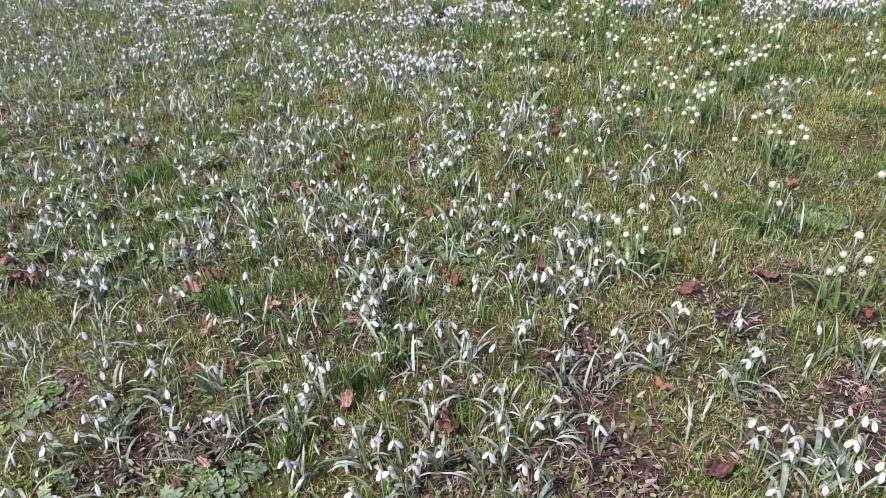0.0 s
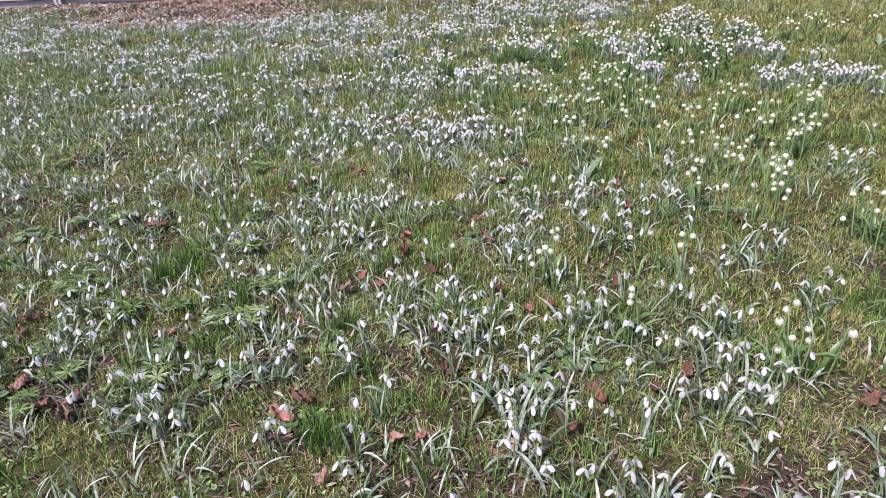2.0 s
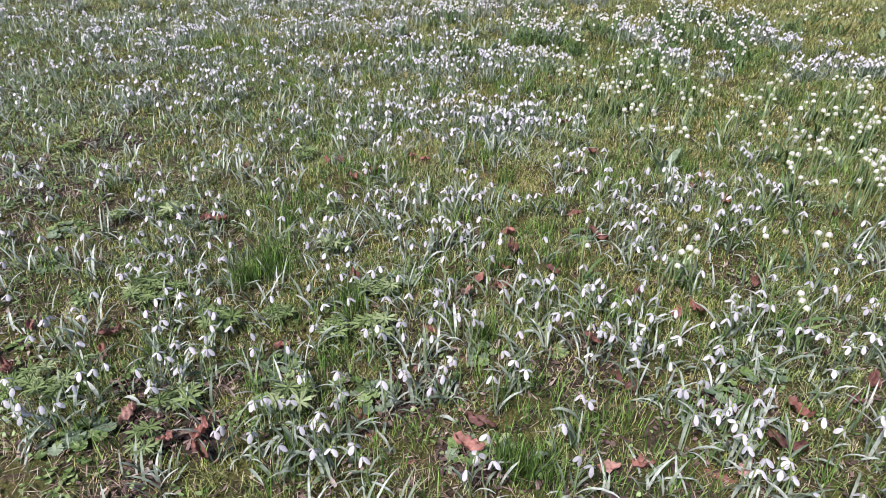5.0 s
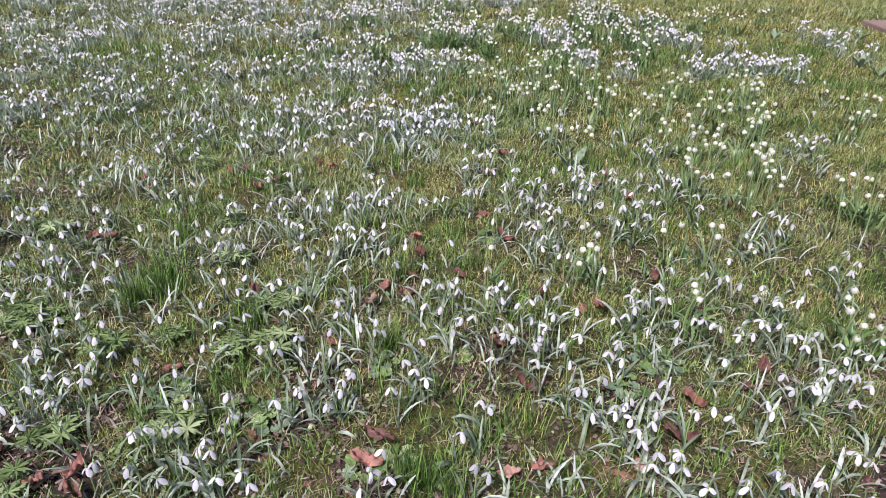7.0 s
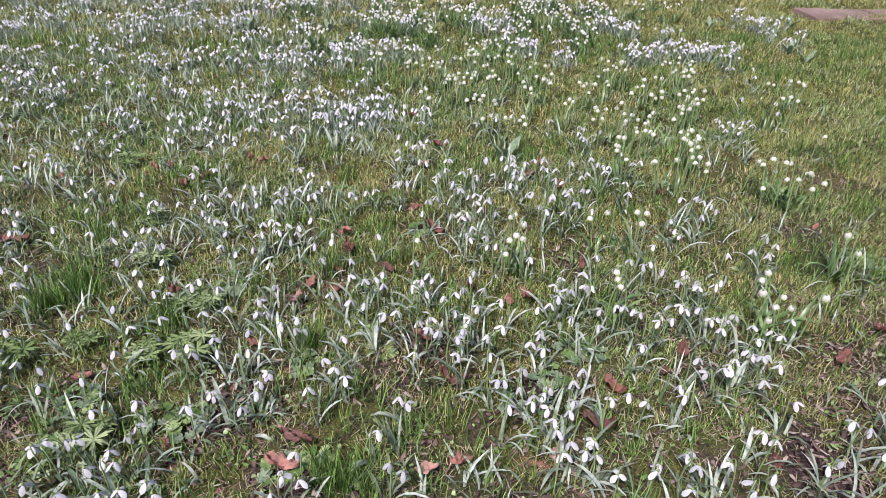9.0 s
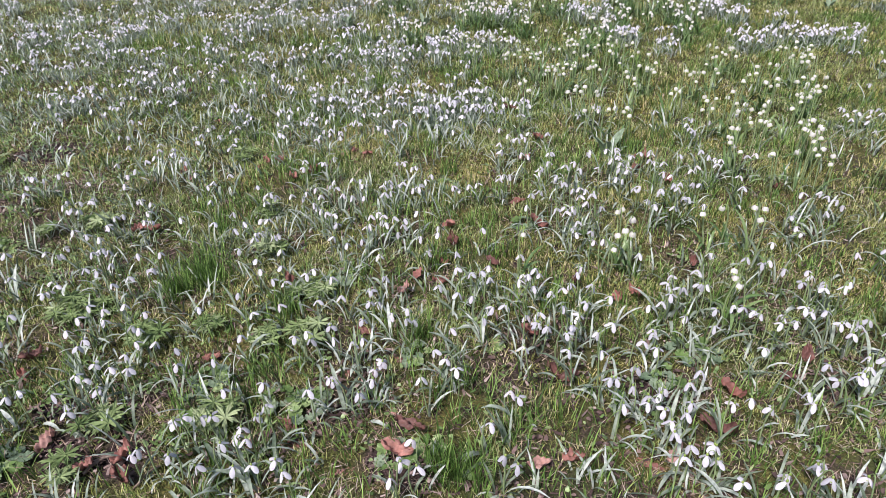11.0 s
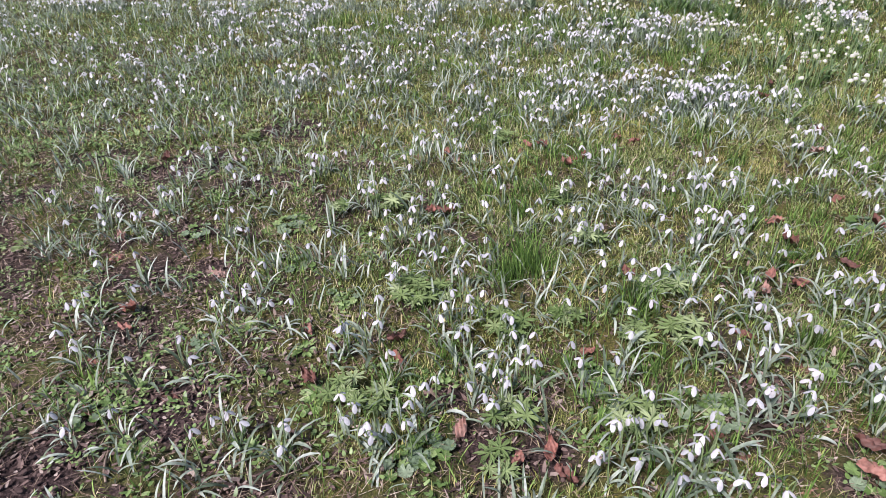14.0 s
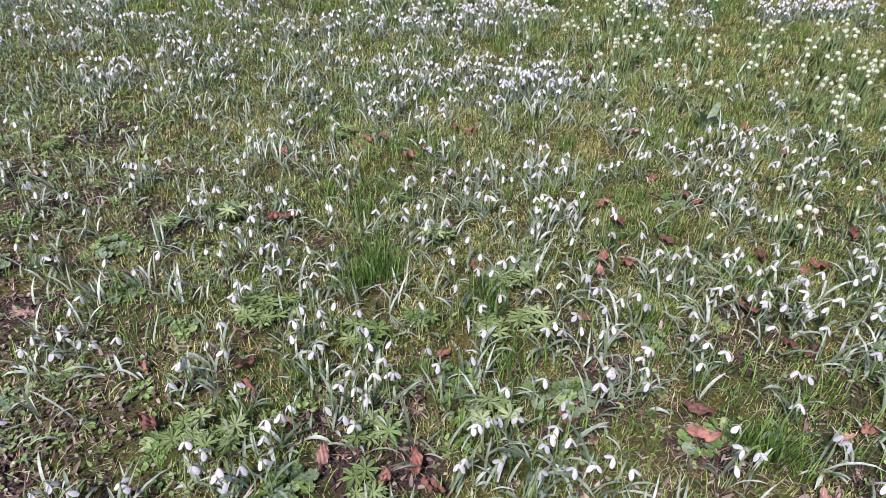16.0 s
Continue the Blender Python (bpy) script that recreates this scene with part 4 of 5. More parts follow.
# ---- fallen leaves ----
def dead_leaf(k, flat=1.0):
    """A curled fallen leaf, oval or lobed, with its stalk."""
    length, width = random.uniform(0.05, 0.08), random.uniform(0.022, 0.042)
    lobed, curl, fold, twist = k % 2, flat * random.uniform(4, 14), flat * random.uniform(0.1, 0.6), flat * random.uniform(-0.6, 0.6)
    nu, nv, v, q = 16, 8, [], []
    for i in range(nu + 1):
        u = i / nu
        w = width * 0.5 * math.sin(math.pi * min(1, u * 0.96 + 0.03)) ** 0.75
        if lobed:
            w *= 0.72 + 0.42 * abs(math.sin(u * math.pi * 3.5)) + 0.05 * math.sin(u * 40)
        else:
            w *= 1 + 0.04 * math.sin(u * 55)
        for j in range(nv + 1):
            t = 2 * j / nv - 1
            x, y = (u - 0.5) * length, t * w
            z = fold * abs(y) + curl * (x * x + 0.35 * y * y) + twist * x * y * 10
            z += 0.007 * math.sin(7 * u + 4 * t + k) + 0.004 * math.sin(17 * u - 8 * t + 2 * k) + 0.0015 * math.cos(23 * u - 9 * t) - 0.0012 * math.cos(t * 12)
            v.append((x, y, z))
    for i in range(nu):
        for j in range(nv):
            a = i * (nv + 1) + j
            q.append((a, a + 1, a + nv + 2, a + nv + 1))
    low = min(p[2] for p in v)
    v = [(x, y, z - low) for x, y, z in v]
    blade = mesh_of("fallen_leaf", v, q, mats=[M_DEAD])
    end = Vector(v[nv // 2])
    stalk = tube("stalk", [tuple(end + Vector((0.004, 0, 0))), tuple(end + Vector((-0.008, 0.002, -0.002))), tuple(end + Vector((-0.02, 0.005, 0.001)))], [0.0011, 0.0009, 0.0008], M_TWIG, 4)
    return blade, stalk


DEAD = [dead_leaf(k) for k in range(10)]
DEAD_FLAT = [dead_leaf(k, 0.3) for k in range(4)]


def leaf_litter(rows):
    for x, y, *size in rows:
        blade, stalk = random.choice(DEAD_FLAT if size else DEAD)
        s = 0.85 * size[0] if size else random.uniform(0.6, 1.0)
        ob = tagged(new("fallen_leaf", blade), "curled reddish-brown fallen leaf lying in the grass", "leaf", "fallen leaves in the meadow")
        tilt = 0.0 if size else random.choice((0.0, 0.0, 0.15, 0.3, -0.25))
        ob.matrix_basis = Matrix.Translation((x, y, float(height(x, y)) + (0.008 if size else 0.015) + 0.012 * abs(tilt))) @ Euler((random.uniform(-0.25, 0.25) + math.pi * (random.random() < 0.3), tilt, random.uniform(0, 6.28))).to_matrix().to_4x4() @ Matrix.Diagonal((s, s, s, 1))
        part("stalk", stalk, ob, "thin brown leaf stalk")


leaf_litter([
    (0.55, 0.55), (0.58, 0.60), (1.55, 0.77), (1.04, 0.79), (0.81, 0.81), (0.38, 0.84), (0.51, 0.84), (0.04, 0.84),
    (0.58, 0.84), (0.37, 0.96), (1.47, 0.97), (1.21, 1.05), (0.71, 1.08), (0.49, 1.08), (0.76, 1.09), (-0.35, 1.09),
    (0.56, 1.09), (-0.47, 1.11), (-0.44, 1.12), (0.21, 1.13), (-0.37, 1.15), (0.87, 1.16), (0.00, 1.17),
    (-1.40, 1.18), (0.23, 1.19), (-0.03, 1.23), (-1.23, 1.24), (0.94, 1.27), (1.93, 1.28), (-0.92, 1.31),
    (1.54, 1.31), (1.08, 1.31), (-1.47, 1.33), (1.16, 1.38), (0.08, 1.39), (1.74, 1.41), (0.20, 1.42),
    (-1.46, 1.45), (-0.74, 1.46), (0.52, 1.49), (-1.48, 1.52),
])
leaf_litter([
    (0.11, 1.53), (-1.64, 1.62), (0.77, 1.63), (0.83, 1.64), (0.19, 1.68), (0.67, 1.69), (0.29, 1.73), (-1.33, 1.73),
    (-0.15, 1.76), (0.23, 1.76), (1.03, 1.78), (-1.70, 1.79), (0.45, 1.82), (0.30, 1.83), (-1.00, 1.85), (-1.72, 1.88),
    (0.33, 1.93), (1.90, 1.95), (0.61, 2.01), (0.32, 2.02), (-0.74, 2.09), (-0.69, 2.10), (0.56, 2.19), (1.46, 2.22),
    (1.11, 2.30), (0.32, 2.37), (1.02, 2.40), (-0.28, 2.44), (-1.88, 2.48), (-0.69, 2.48), (-1.32, 2.48), (-0.21, 2.49),
    (-0.84, 2.51), (-0.25, 2.51), (-0.73, 2.52), (-0.84, 2.52), (0.62, 2.53), (1.09, 2.53), (1.08, 2.57), (-0.45, 2.57),
    (-0.06, 2.58), (-0.36, 2.59), (-0.37, 2.60), (-0.42, 2.61), (-0.01, 2.62), (-0.01, 2.62),
])
leaf_litter([
    (-0.07, 2.67), (-0.12, 2.68), (0.70, 2.73), (-0.91, 2.84), (-0.79, 3.12), (0.61, 3.12), (-0.83, 3.25), (0.70, 3.29),
    (-1.07, 3.55),
])
leaf_litter([
    (-0.98, 1.48, 1.1), (-0.73, 1.4, 1.1), (-0.555, 1.19, 1.25), (-0.28, 1.45, 1.0), (0.1, 1.1, 1.1), (0.56, 1.36, 1.0), (0.59, 1.33, 1.2), (-1.73, 1.83, 1.3), (0.2, 1.25, 0.9),
])


# ---- broad-leaved weeds ----
def weed_leaf(kind, material):
    """A stalked leaf from the origin: hand-shaped, round with lobes, or lance-shaped."""
    v, t = [], []
    stalk, r = {"palmate": (0.038, 0.027), "round": (0.02, 0.016), "lance": (0.004, 0.034)}[kind]
    lean = {"palmate": 0.5, "round": 0.9, "lance": 1.0}[kind] + random.uniform(-0.2, 0.2)
    sx, sz = math.sin(lean) * stalk, math.cos(lean) * stalk
    for k in (-1, 1):
        v += [(0, 0.0008 * k, -0.004), (sx, 0.0008 * k, sz)]
    t += [(0, 1, 3), (0, 3, 2)]
    c = len(v)
    v.append((sx, 0, sz))
    n = 112
    pitch = random.uniform(0.0, 0.45)
    for i in range(n):
        a = 2 * math.pi * i / n
        if kind == "palmate":
            f = 0.14 + 0.86 * abs(math.cos(a * 3.5)) ** 1.3 * (0.84 + 0.2 * math.cos(a * 28))
        elif kind == "round":
            f = 0.80 + 0.16 * abs(math.cos(a * 3.5)) + 0.04 * math.cos(a * 21) - (0.5 if abs(a - math.pi) < 0.25 else 0)
        else:
            f = 1.0
        if kind == "lance":
            x, y = r * 0.5 * (1 + math.cos(a)), r * 0.17 * math.sin(a) * (1.2 + math.cos(a) * 0.5)
            z = -9 * x * x * 0.5 + x * 0.35 + abs(y) * 0.4
        else:
            x, y = r * f * math.cos(a), r * f * math.sin(a)
            z = 0.22 * r * math.cos(a * 3.5 * 2) * 0.4 - 7 * (x * x + y * y) + 0.006
        v.append((sx + x * math.cos(pitch), y, sz + z - x * math.sin(pitch) * 0.5))
    for i in range(n):
        t.append((c, c + 1 + i, c + 1 + (i + 1) % n))
    low = -0.004
    v = [(a, b, max(z, low)) for a, b, z in v]
    return mesh_of("leaf", v, (), t, [material])


WEED = {
    "palmate": ([weed_leaf("palmate", M_PALE) for _ in range(4)], 8, "low weed with pale deeply cut hand-shaped leaves", "cut-leaved weeds"),
    "round": ([weed_leaf("round", M_GREY) for _ in range(3)] + [weed_leaf("round", M_WEED) for _ in range(2)], 12, "low weed with round lobed grey-green leaves", "round-leaved weeds"),
    "lance": ([weed_leaf("lance", M_WEED) for _ in range(3)] + [weed_leaf("lance", M_PALE)], 15, "flat green rosette of narrow weed leaves", "rosette weeds"),
}


def weeds(kind, rows):
    shapes, n, label, group = WEED[kind]
    for x, y in rows:
        root = tagged(new("weed"), label, "weed", group)
        root.matrix_basis = spun(x, y, float(height(x, y)), random.uniform(0, 6.28), 0, random.uniform(0.9, 1.25) * (1.15 if kind == "palmate" else 0.9))
        for k in range(n):
            a = 2.4 * k + random.uniform(-0.3, 0.3)
            r = random.uniform(0, 0.03) if kind == "round" else 0.004
            part("leaf", random.choice(shapes), root, m=spun(r * math.cos(a), r * math.sin(a), 0, a, random.uniform(-0.2, 0.2), random.uniform(0.65, 1.15)))


weeds("palmate", [
    (-0.65, 1.65), (-0.32, 1.57), (-0.47, 1.10), (-0.24, 1.93), (-0.31, 2.18), (-0.83, 1.27), (-0.76, 1.24), (-0.46, 1.23),
    (-0.16, 1.51), (-0.10, 1.71), (-0.74, 1.64), (-0.47, 1.52), (-0.05, 1.69), (-0.04, 1.51), (-0.71, 1.62), (-0.88, 2.12),
    (-1.05, 2.09), (-0.53, 2.68), (-1.59, 2.68), (-0.20, 1.24),
])
weeds("round", [
    (-1.20, 1.99), (-0.62, 1.15), (-0.64, 1.13), (-0.66, 1.10), (-0.93, 1.63), (-0.07, 1.31), (-0.01, 1.28), (-0.26, 1.28),
    (-0.25, 1.36), (0.01, 1.31), (0.00, 1.78), (0.73, 1.99), (0.57, 2.02), (0.32, 2.36), (0.28, 2.41), (0.05, 0.69),
    (0.04, 0.63), (0.09, 0.70), (0.30, 0.70), (0.56, 0.57), (0.65, 0.61), (0.64, 0.56), (0.60, 0.55), (1.93, 1.79),
    (1.95, 1.76), (1.96, 1.73), (1.91, 1.76), (0.29, 0.51), (0.89, 1.41), (0.80, 1.32), (-1.49, 1.93), (-1.38, 1.17),
    (-1.17, 2.02), (-1.23, 1.42), (-1.09, 1.77), (0.23, 1.43), (0.21, 1.12), (0.94, 1.40),
])
weeds("lance", [
    (-1.07, 1.33), (-0.90, 1.24), (-0.89, 1.27), (-1.34, 1.39), (-1.34, 1.47), (-1.45, 1.23), (-1.32, 1.24), (-1.22, 1.39),
    (-1.24, 1.97), (-1.14, 1.99), (-1.67, 2.83), (-1.63, 2.32), (-0.34, 1.62), (0.58, 0.90), (-1.16, 1.50), (-1.97, 2.19),
    (-1.80, 1.71), (-0.87, 2.98), (0.27, 1.15), (-1.23, 1.09), (-1.37, 2.01), (-0.97, 1.42), (-0.54, 1.75), (0.42, 1.47),
    (-1.08, 2.50), (-0.95, 2.58), (-1.37, 2.38), (-2.07, 1.86), (-2.07, 2.40), (-2.53, 2.74),
])


# ---- twigs ----
def twig(x, y, turn, length, r=0.003):
    path = [(length * (s - 0.5), 0.02 * math.sin(3 * s + turn), 0.006 + 0.006 * math.sin(5 * s)) for s in (0, 0.2, 0.4, 0.6, 0.8, 1)]
    ob = tagged(new("twig", tube("twig", path, [r, r * 0.95, r * 0.9, r * 0.8, r * 0.65, r * 0.4], M_TWIG, 6)), "short dry grey-brown twig lying on moss", "twig", "twigs on the ground")
    ob.matrix_basis = pose(x, y, float(height(x, y)), 0, 0, turn)


for row in ((-0.40, 1.14, 25, 0.10, 0.004), (-0.31, 1.10, 200, 0.07), (-0.62, 1.30, 100, 0.08), (0.10, 0.80, 15, 0.12), (-1.33, 1.45, 60, 0.11), (-1.28, 1.06, 140, 0.12), (0.25, 0.72, 60, 0.13), (1.45, 1.05, -20, 0.1), (1.62, 1.3, 30, 0.12), (-1.0, 1.85, 70, 0.1)):
    twig(*row)


# ---- lush grass tufts ----
def grass_tuft(x, y, n=70, r=0.035):
    a, d = rng.uniform(0, 6.28, n), r * np.sqrt(rng.random(n))
    v, q, t = strips(d * np.cos(a), d * np.sin(a), rng.uniform(0.05, 0.11, n), rng.uniform(0.0018, 0.003, n), rng.uniform(0, 6.28, n), rng.uniform(0.02, 0.35, n), rng.uniform(0.1, 0.9, n), 3, z=np.full(n, -0.006))
    ob = tagged(new("grass_tuft", mesh_of("grass_tuft", v, q, t, [M_TUFT])), "upright tuft of lush green grass", "grass", "lush grass tufts")
    ob.matrix_basis = pose(x, y, float(height(x, y)))


TUFTS = [
    (-0.42, 1.77), (-0.45, 1.8), (-0.37, 1.79), (-0.47, 1.73), (-0.12, 1.62), (-0.15, 1.67), (0.32, 1.07), (0.35, 1.06), (0.29, 1.1),
    (-0.46, 2.1), (0.28, 1.83), (-0.2, 2.47), (0.32, 2.45), (0.25, 1.5), (0.83, 0.87), (0.79, 0.85), (0.72, 0.66), (-0.5, 1.75),
    (-0.42, 1.85), (0.87, 0.95),
]
for x, y in TUFTS:
    grass_tuft(x, y)


# ---- the far beds, past counting ----
def patchwork(patches):
    """Places scattered over oval beds, thicker in their middles."""
    xs, ys = [], []
    for cx, cy, rx, ry, n in patches:
        groups = max(1, n // 3)
        pick = rng.integers(0, groups, n)
        a, r = rng.uniform(0, 6.283, groups)[pick], (rng.random(groups) ** 0.62)[pick]
        xs.append(cx + rx * r * np.cos(a)), ys.append(cy + ry * r * np.sin(a))
    x, y = np.concatenate(xs), np.concatenate(ys)
    x, y = x + rng.normal(0, 0.036, len(x)), y + rng.normal(0, 0.036, len(y))
    return x, y


DROP_BEDS = [(2.14, 4.04, 0.12, 0.24, 40), (2.45, 4.06, 0.12, 0.16, 40), (2.56, 3.92, 0.07, 0.15, 18), (2.23, 4.99, 0.15, 0.28, 35), (2.26, 4.71, 0.1, 0.18, 15), (1.93, 5.91, 0.25, 0.39, 45),
             (1.26, 5.01, 0.09, 0.29, 25), (1.4, 4.83, 0.1, 0.19, 20), (1.39, 6.61, 0.11, 0.42, 25), (1.41, 4.32, 0.08, 0.19, 22), (0.6, 4.18, 0.11, 0.15, 18), (0.75, 4.91, 0.17, 0.24, 28),
             (0.31, 4.37, 0.11, 0.17, 18), (0.68, 6.81, 0.63, 0.74, 90), (0.15, 6.08, 0.31, 0.61, 40), (1.67, 4.08, 0.09, 0.21, 16), (2.46, 4.5, 0.08, 0.17, 9), (0.98, 6.21, 0.32, 0.44, 35)]
DROP_BEDS += [(-2.4, 3.7, 1.2, 0.8, 129), (-1.4, 4.6, 1.5, 0.7, 307), (-3.6, 5.5, 2.0, 1.6, 529), (-0.6, 5.4, 1.4, 0.9, 322),
              (-1.2, 6.5, 2.2, 0.8, 494), (-5.2, 7.0, 1.8, 1.2, 379), (1.0, 6.9, 1.3, 0.8, 150), (0.3, 7.5, 1.8, 0.35, 110), (2.9, 6.8, 0.9, 0.6, 12), (0.3, 4.1, 0.6, 0.35, 81)]
FLAKE_BEDS = [(2.22, 5.34, 0.11, 0.18, 25), (1.82, 5.8, 0.25, 0.38, 25), (1.66, 5.46, 0.12, 0.19, 14), (1.17, 4.13, 0.11, 0.15, 10), (-0.09, 5.57, 0.12, 0.39, 22),
              (0.06, 4.41, 0.08, 0.2, 14), (0.51, 6.83, 0.61, 0.68, 70), (2.61, 5.2, 0.22, 0.13, 14), (2.85, 5.3, 0.27, 0.31, 10),
              (0.84, 5.41, 0.41, 0.6, 35), (1.25, 5.47, 0.28, 0.49, 25), (1.87, 4.75, 0.2, 0.37, 18), (2.69, 6.72, 0.34, 0.49, 6),
              (3.18, 5.58, 0.19, 0.37, 5), (1.5, 4.7, 0.9, 0.6, 60)]
DROP_BEDS += [(0.15, 3.0, 0.65, 0.25, 110), (-0.75, 3.35, 0.8, 0.4, 60), (-0.3, 3.8, 0.8, 0.3, 50), (3.37, 4.82, 0.19, 0.54, 45), (3.38, 4.34, 0.08, 0.24, 10), (2.27, 5.3, 0.16, 0.27, 20), (2.29, 4.78, 0.12, 0.23, 16), (1.43, 4.35, 0.11, 0.19, 18), (1.47, 5.08, 0.17, 0.25, 18), (1.89, 4.88, 0.1, 0.27, 12), (1.22, 4.88, 0.17, 0.27, 16), (2.69, 3.97, 0.09, 0.13, 8)]
FLAKE_BEDS += [(0.68, 4.84, 0.24, 0.56, 35), (0.44, 4.54, 0.15, 0.33, 12), (-0.07, 5.45, 0.15, 0.52, 12), (0.1, 4.36, 0.09, 0.19, 6), (2.06, 5.34, 0.23, 0.57, 18), (1.71, 5.04, 0.17, 0.61, 16), (1.15, 5.25, 0.22, 0.66, 18), (1.18, 4.44, 0.23, 0.24, 12), (1.65, 4.35, 0.22, 0.19, 8)]
CLEARINGS = [(-1.54, 4.66, 0.28), (0.23, 4.75, 0.16), (3.3, 6.3, 0.35), (-0.6, 4.5, 0.2)]


def open_turf(x, y):
    """1 where flowers may stand, 0 in the small flowerless clearings."""
    k = np.ones(len(x))
    for cx, cy, r in CLEARINGS:
        k *= np.hypot(x - cx, y - cy) > r
    return k > 0


def field(name, x, y, leaf_mat, petal_mat, label, n_leaf, tall, leaf_w, round_bells):
    n = len(x)
    z = height(x, y)
    lx, ly = np.repeat(x, n_leaf) + rng.normal(0, 0.014, n * n_leaf), np.repeat(y, n_leaf) + rng.normal(0, 0.014, n * n_leaf)
    k = len(lx)
    leaf = strips(lx, ly, rng.uniform(0.75, 1.25, k) * tall, rng.uniform(0.8, 1.25, k) * leaf_w, rng.uniform(0, 6.28, k), rng.uniform(0.15, 0.95, k), rng.uniform(0.4, 1.9, k), 3)
    h = tall * rng.uniform(0.9, 1.25, n)
    stem = strips(x, y, h, np.full(n, 0.0028), rng.uniform(0, 6.28, n), rng.normal(0, 0.08, n), np.zeros(n), 1, top=1.0)
    size = rng.uniform(0.85, 1.15, n)
    tops = np.stack([x, y, z + h], -1)
    if round_bells:
        ring = [(0.3, 0), (0.85, 0.25), (0.95, 0.7), (1.05, 1.0)]
        unit = np.array([(r * math.cos(a), r * math.sin(a), -1.6 * zz) for r, zz in ring for a in np.arange(7) * 2 * math.pi / 7]) * 0.0088
        faces = np.array([(j * 7 + i, (j + 1) * 7 + i, (j + 1) * 7 + (i + 1) % 7, j * 7 + (i + 1) % 7) for j in range(3) for i in range(7)])
        unit[21::2, 2] *= 0.78
        tilt = rng.normal(0, 0.3, (n, 2))
        shape = np.repeat(unit[None], n, 0)
        shape[:, :, :2] -= shape[:, :, 2:] * tilt[:, None]
        v = (tops[:, None] + shape * size[:, None, None]).reshape(-1, 3)
        q = (np.arange(n)[:, None, None] * len(unit) + faces).reshape(-1, 4)
    else:
        turn, wide = rng.uniform(0, 6.28, n), rng.uniform(0.7, 1.15, n)
        v, q = [], []
        for p in range(3):
            a = turn + p * 2.094
            d, s = np.stack([np.cos(a), np.sin(a), 0 * a], -1), np.stack([-np.sin(a), np.cos(a), 0 * a], -1)
            for f, w in ((0.0, 0.0015), (0.55, 0.0070), (1.0, 0.0024)):
                out, down = np.sin(wide) * 0.025 * f * (1.1 - 0.3 * f), np.cos(wide) * 0.025 * f
                c = tops + (d * out[:, None] - np.stack([0 * a, 0 * a, down], -1)) * size[:, None]
                v += [c + s * w, c - s * w]
        v = np.stack(v, 1).reshape(-1, 3)
        quad = np.array([(6 * p + 2 * j, 6 * p + 2 * j + 1, 6 * p + 2 * j + 3, 6 * p + 2 * j + 2) for p in range(3) for j in range(2)])
        q = (np.arange(n)[:, None, None] * 18 + quad).reshape(-1, 4)
    head = (v, q, np.zeros((0, 3), int))
    verts, quads, tris = joined(leaf, stem, head)
    q_mat = np.concatenate([np.zeros(len(leaf[1]) + len(stem[1]), int), np.ones(len(q), int)])
    me = mesh_of(name, verts, quads, tris, [leaf_mat, petal_mat], q_mat, np.zeros(len(tris), int))
    tagged(new(name, me), label, "flowers", kind="stuff")


fx, fy = patchwork(DROP_BEDS)
keep = (fy > 2.6) & (fy < 8.0) & open_turf(fx, fy)
field("snowdrop_field", fx[keep], fy[keep], M_GLAUCOUS_FIELD, M_PETAL_FIELD, "distant drifts of white snowdrops among grey-green leaves", 4, 0.095, 0.0068, False)
fx, fy = patchwork(FLAKE_BEDS)
keep = (fy > 3.9) & (fy < 8.0) & open_turf(fx, fy)
field("snowflake_field", fx[keep], fy[keep], M_GREENLEAF_FIELD, M_BELL_FIELD, "distant spring snowflakes with round white bells", 5, 0.13, 0.009, True)


# ---- leaves without flowers, grass, moss and litter ----
def view_wedge(n, y0, y1, power=1.0):
    """Places over the wedge of ground that lies before the path."""
    y = y0 + (y1 - y0) * rng.random(n) ** power
    x = 0.1 - 0.06 * y + (rng.random(n) * 2 - 1) * (1.75 + 0.62 * y) * (0.94 + 0.5 * rng.random(n) ** 2)
    return x, y


def cover(name, label, category, material, n, y0, y1, length, width, lean, bend, segs, mask, power=1.0, tuft=1, loose=0.011, lift=None):
    x, y = view_wedge(n // tuft, y0, y1, power)
    face = np.zeros(0)
    if tuft > 1:
        x, y = np.repeat(x, tuft), np.repeat(y, tuft)
        dx, dy = rng.normal(0, loose, (2, len(x)))
        x, y, face = x + dx, y + dy, np.arctan2(dy, dx)
    n = len(x)
    k = rng.random(n) < mask(x, y)
    x, y = x[k], y[k]
    n = len(x)
    turn = face[k] + rng.normal(0, 0.9, n) if tuft > 1 else rng.uniform(0, 6.28, n)
    grow = 0.75 + 0.5 * wavy(x, y, 9.0, 2.0)
    v, q, t = strips(x, y, rng.uniform(*length, n) * grow, rng.uniform(*width, n), turn, rng.uniform(*lean, n), rng.uniform(*bend, n), segs, z=None if lift is None else height(x, y) + rng.uniform(*lift, n))
    tagged(new(name, mesh_of(name, v, q, t, [material])), label, category, kind="stuff")


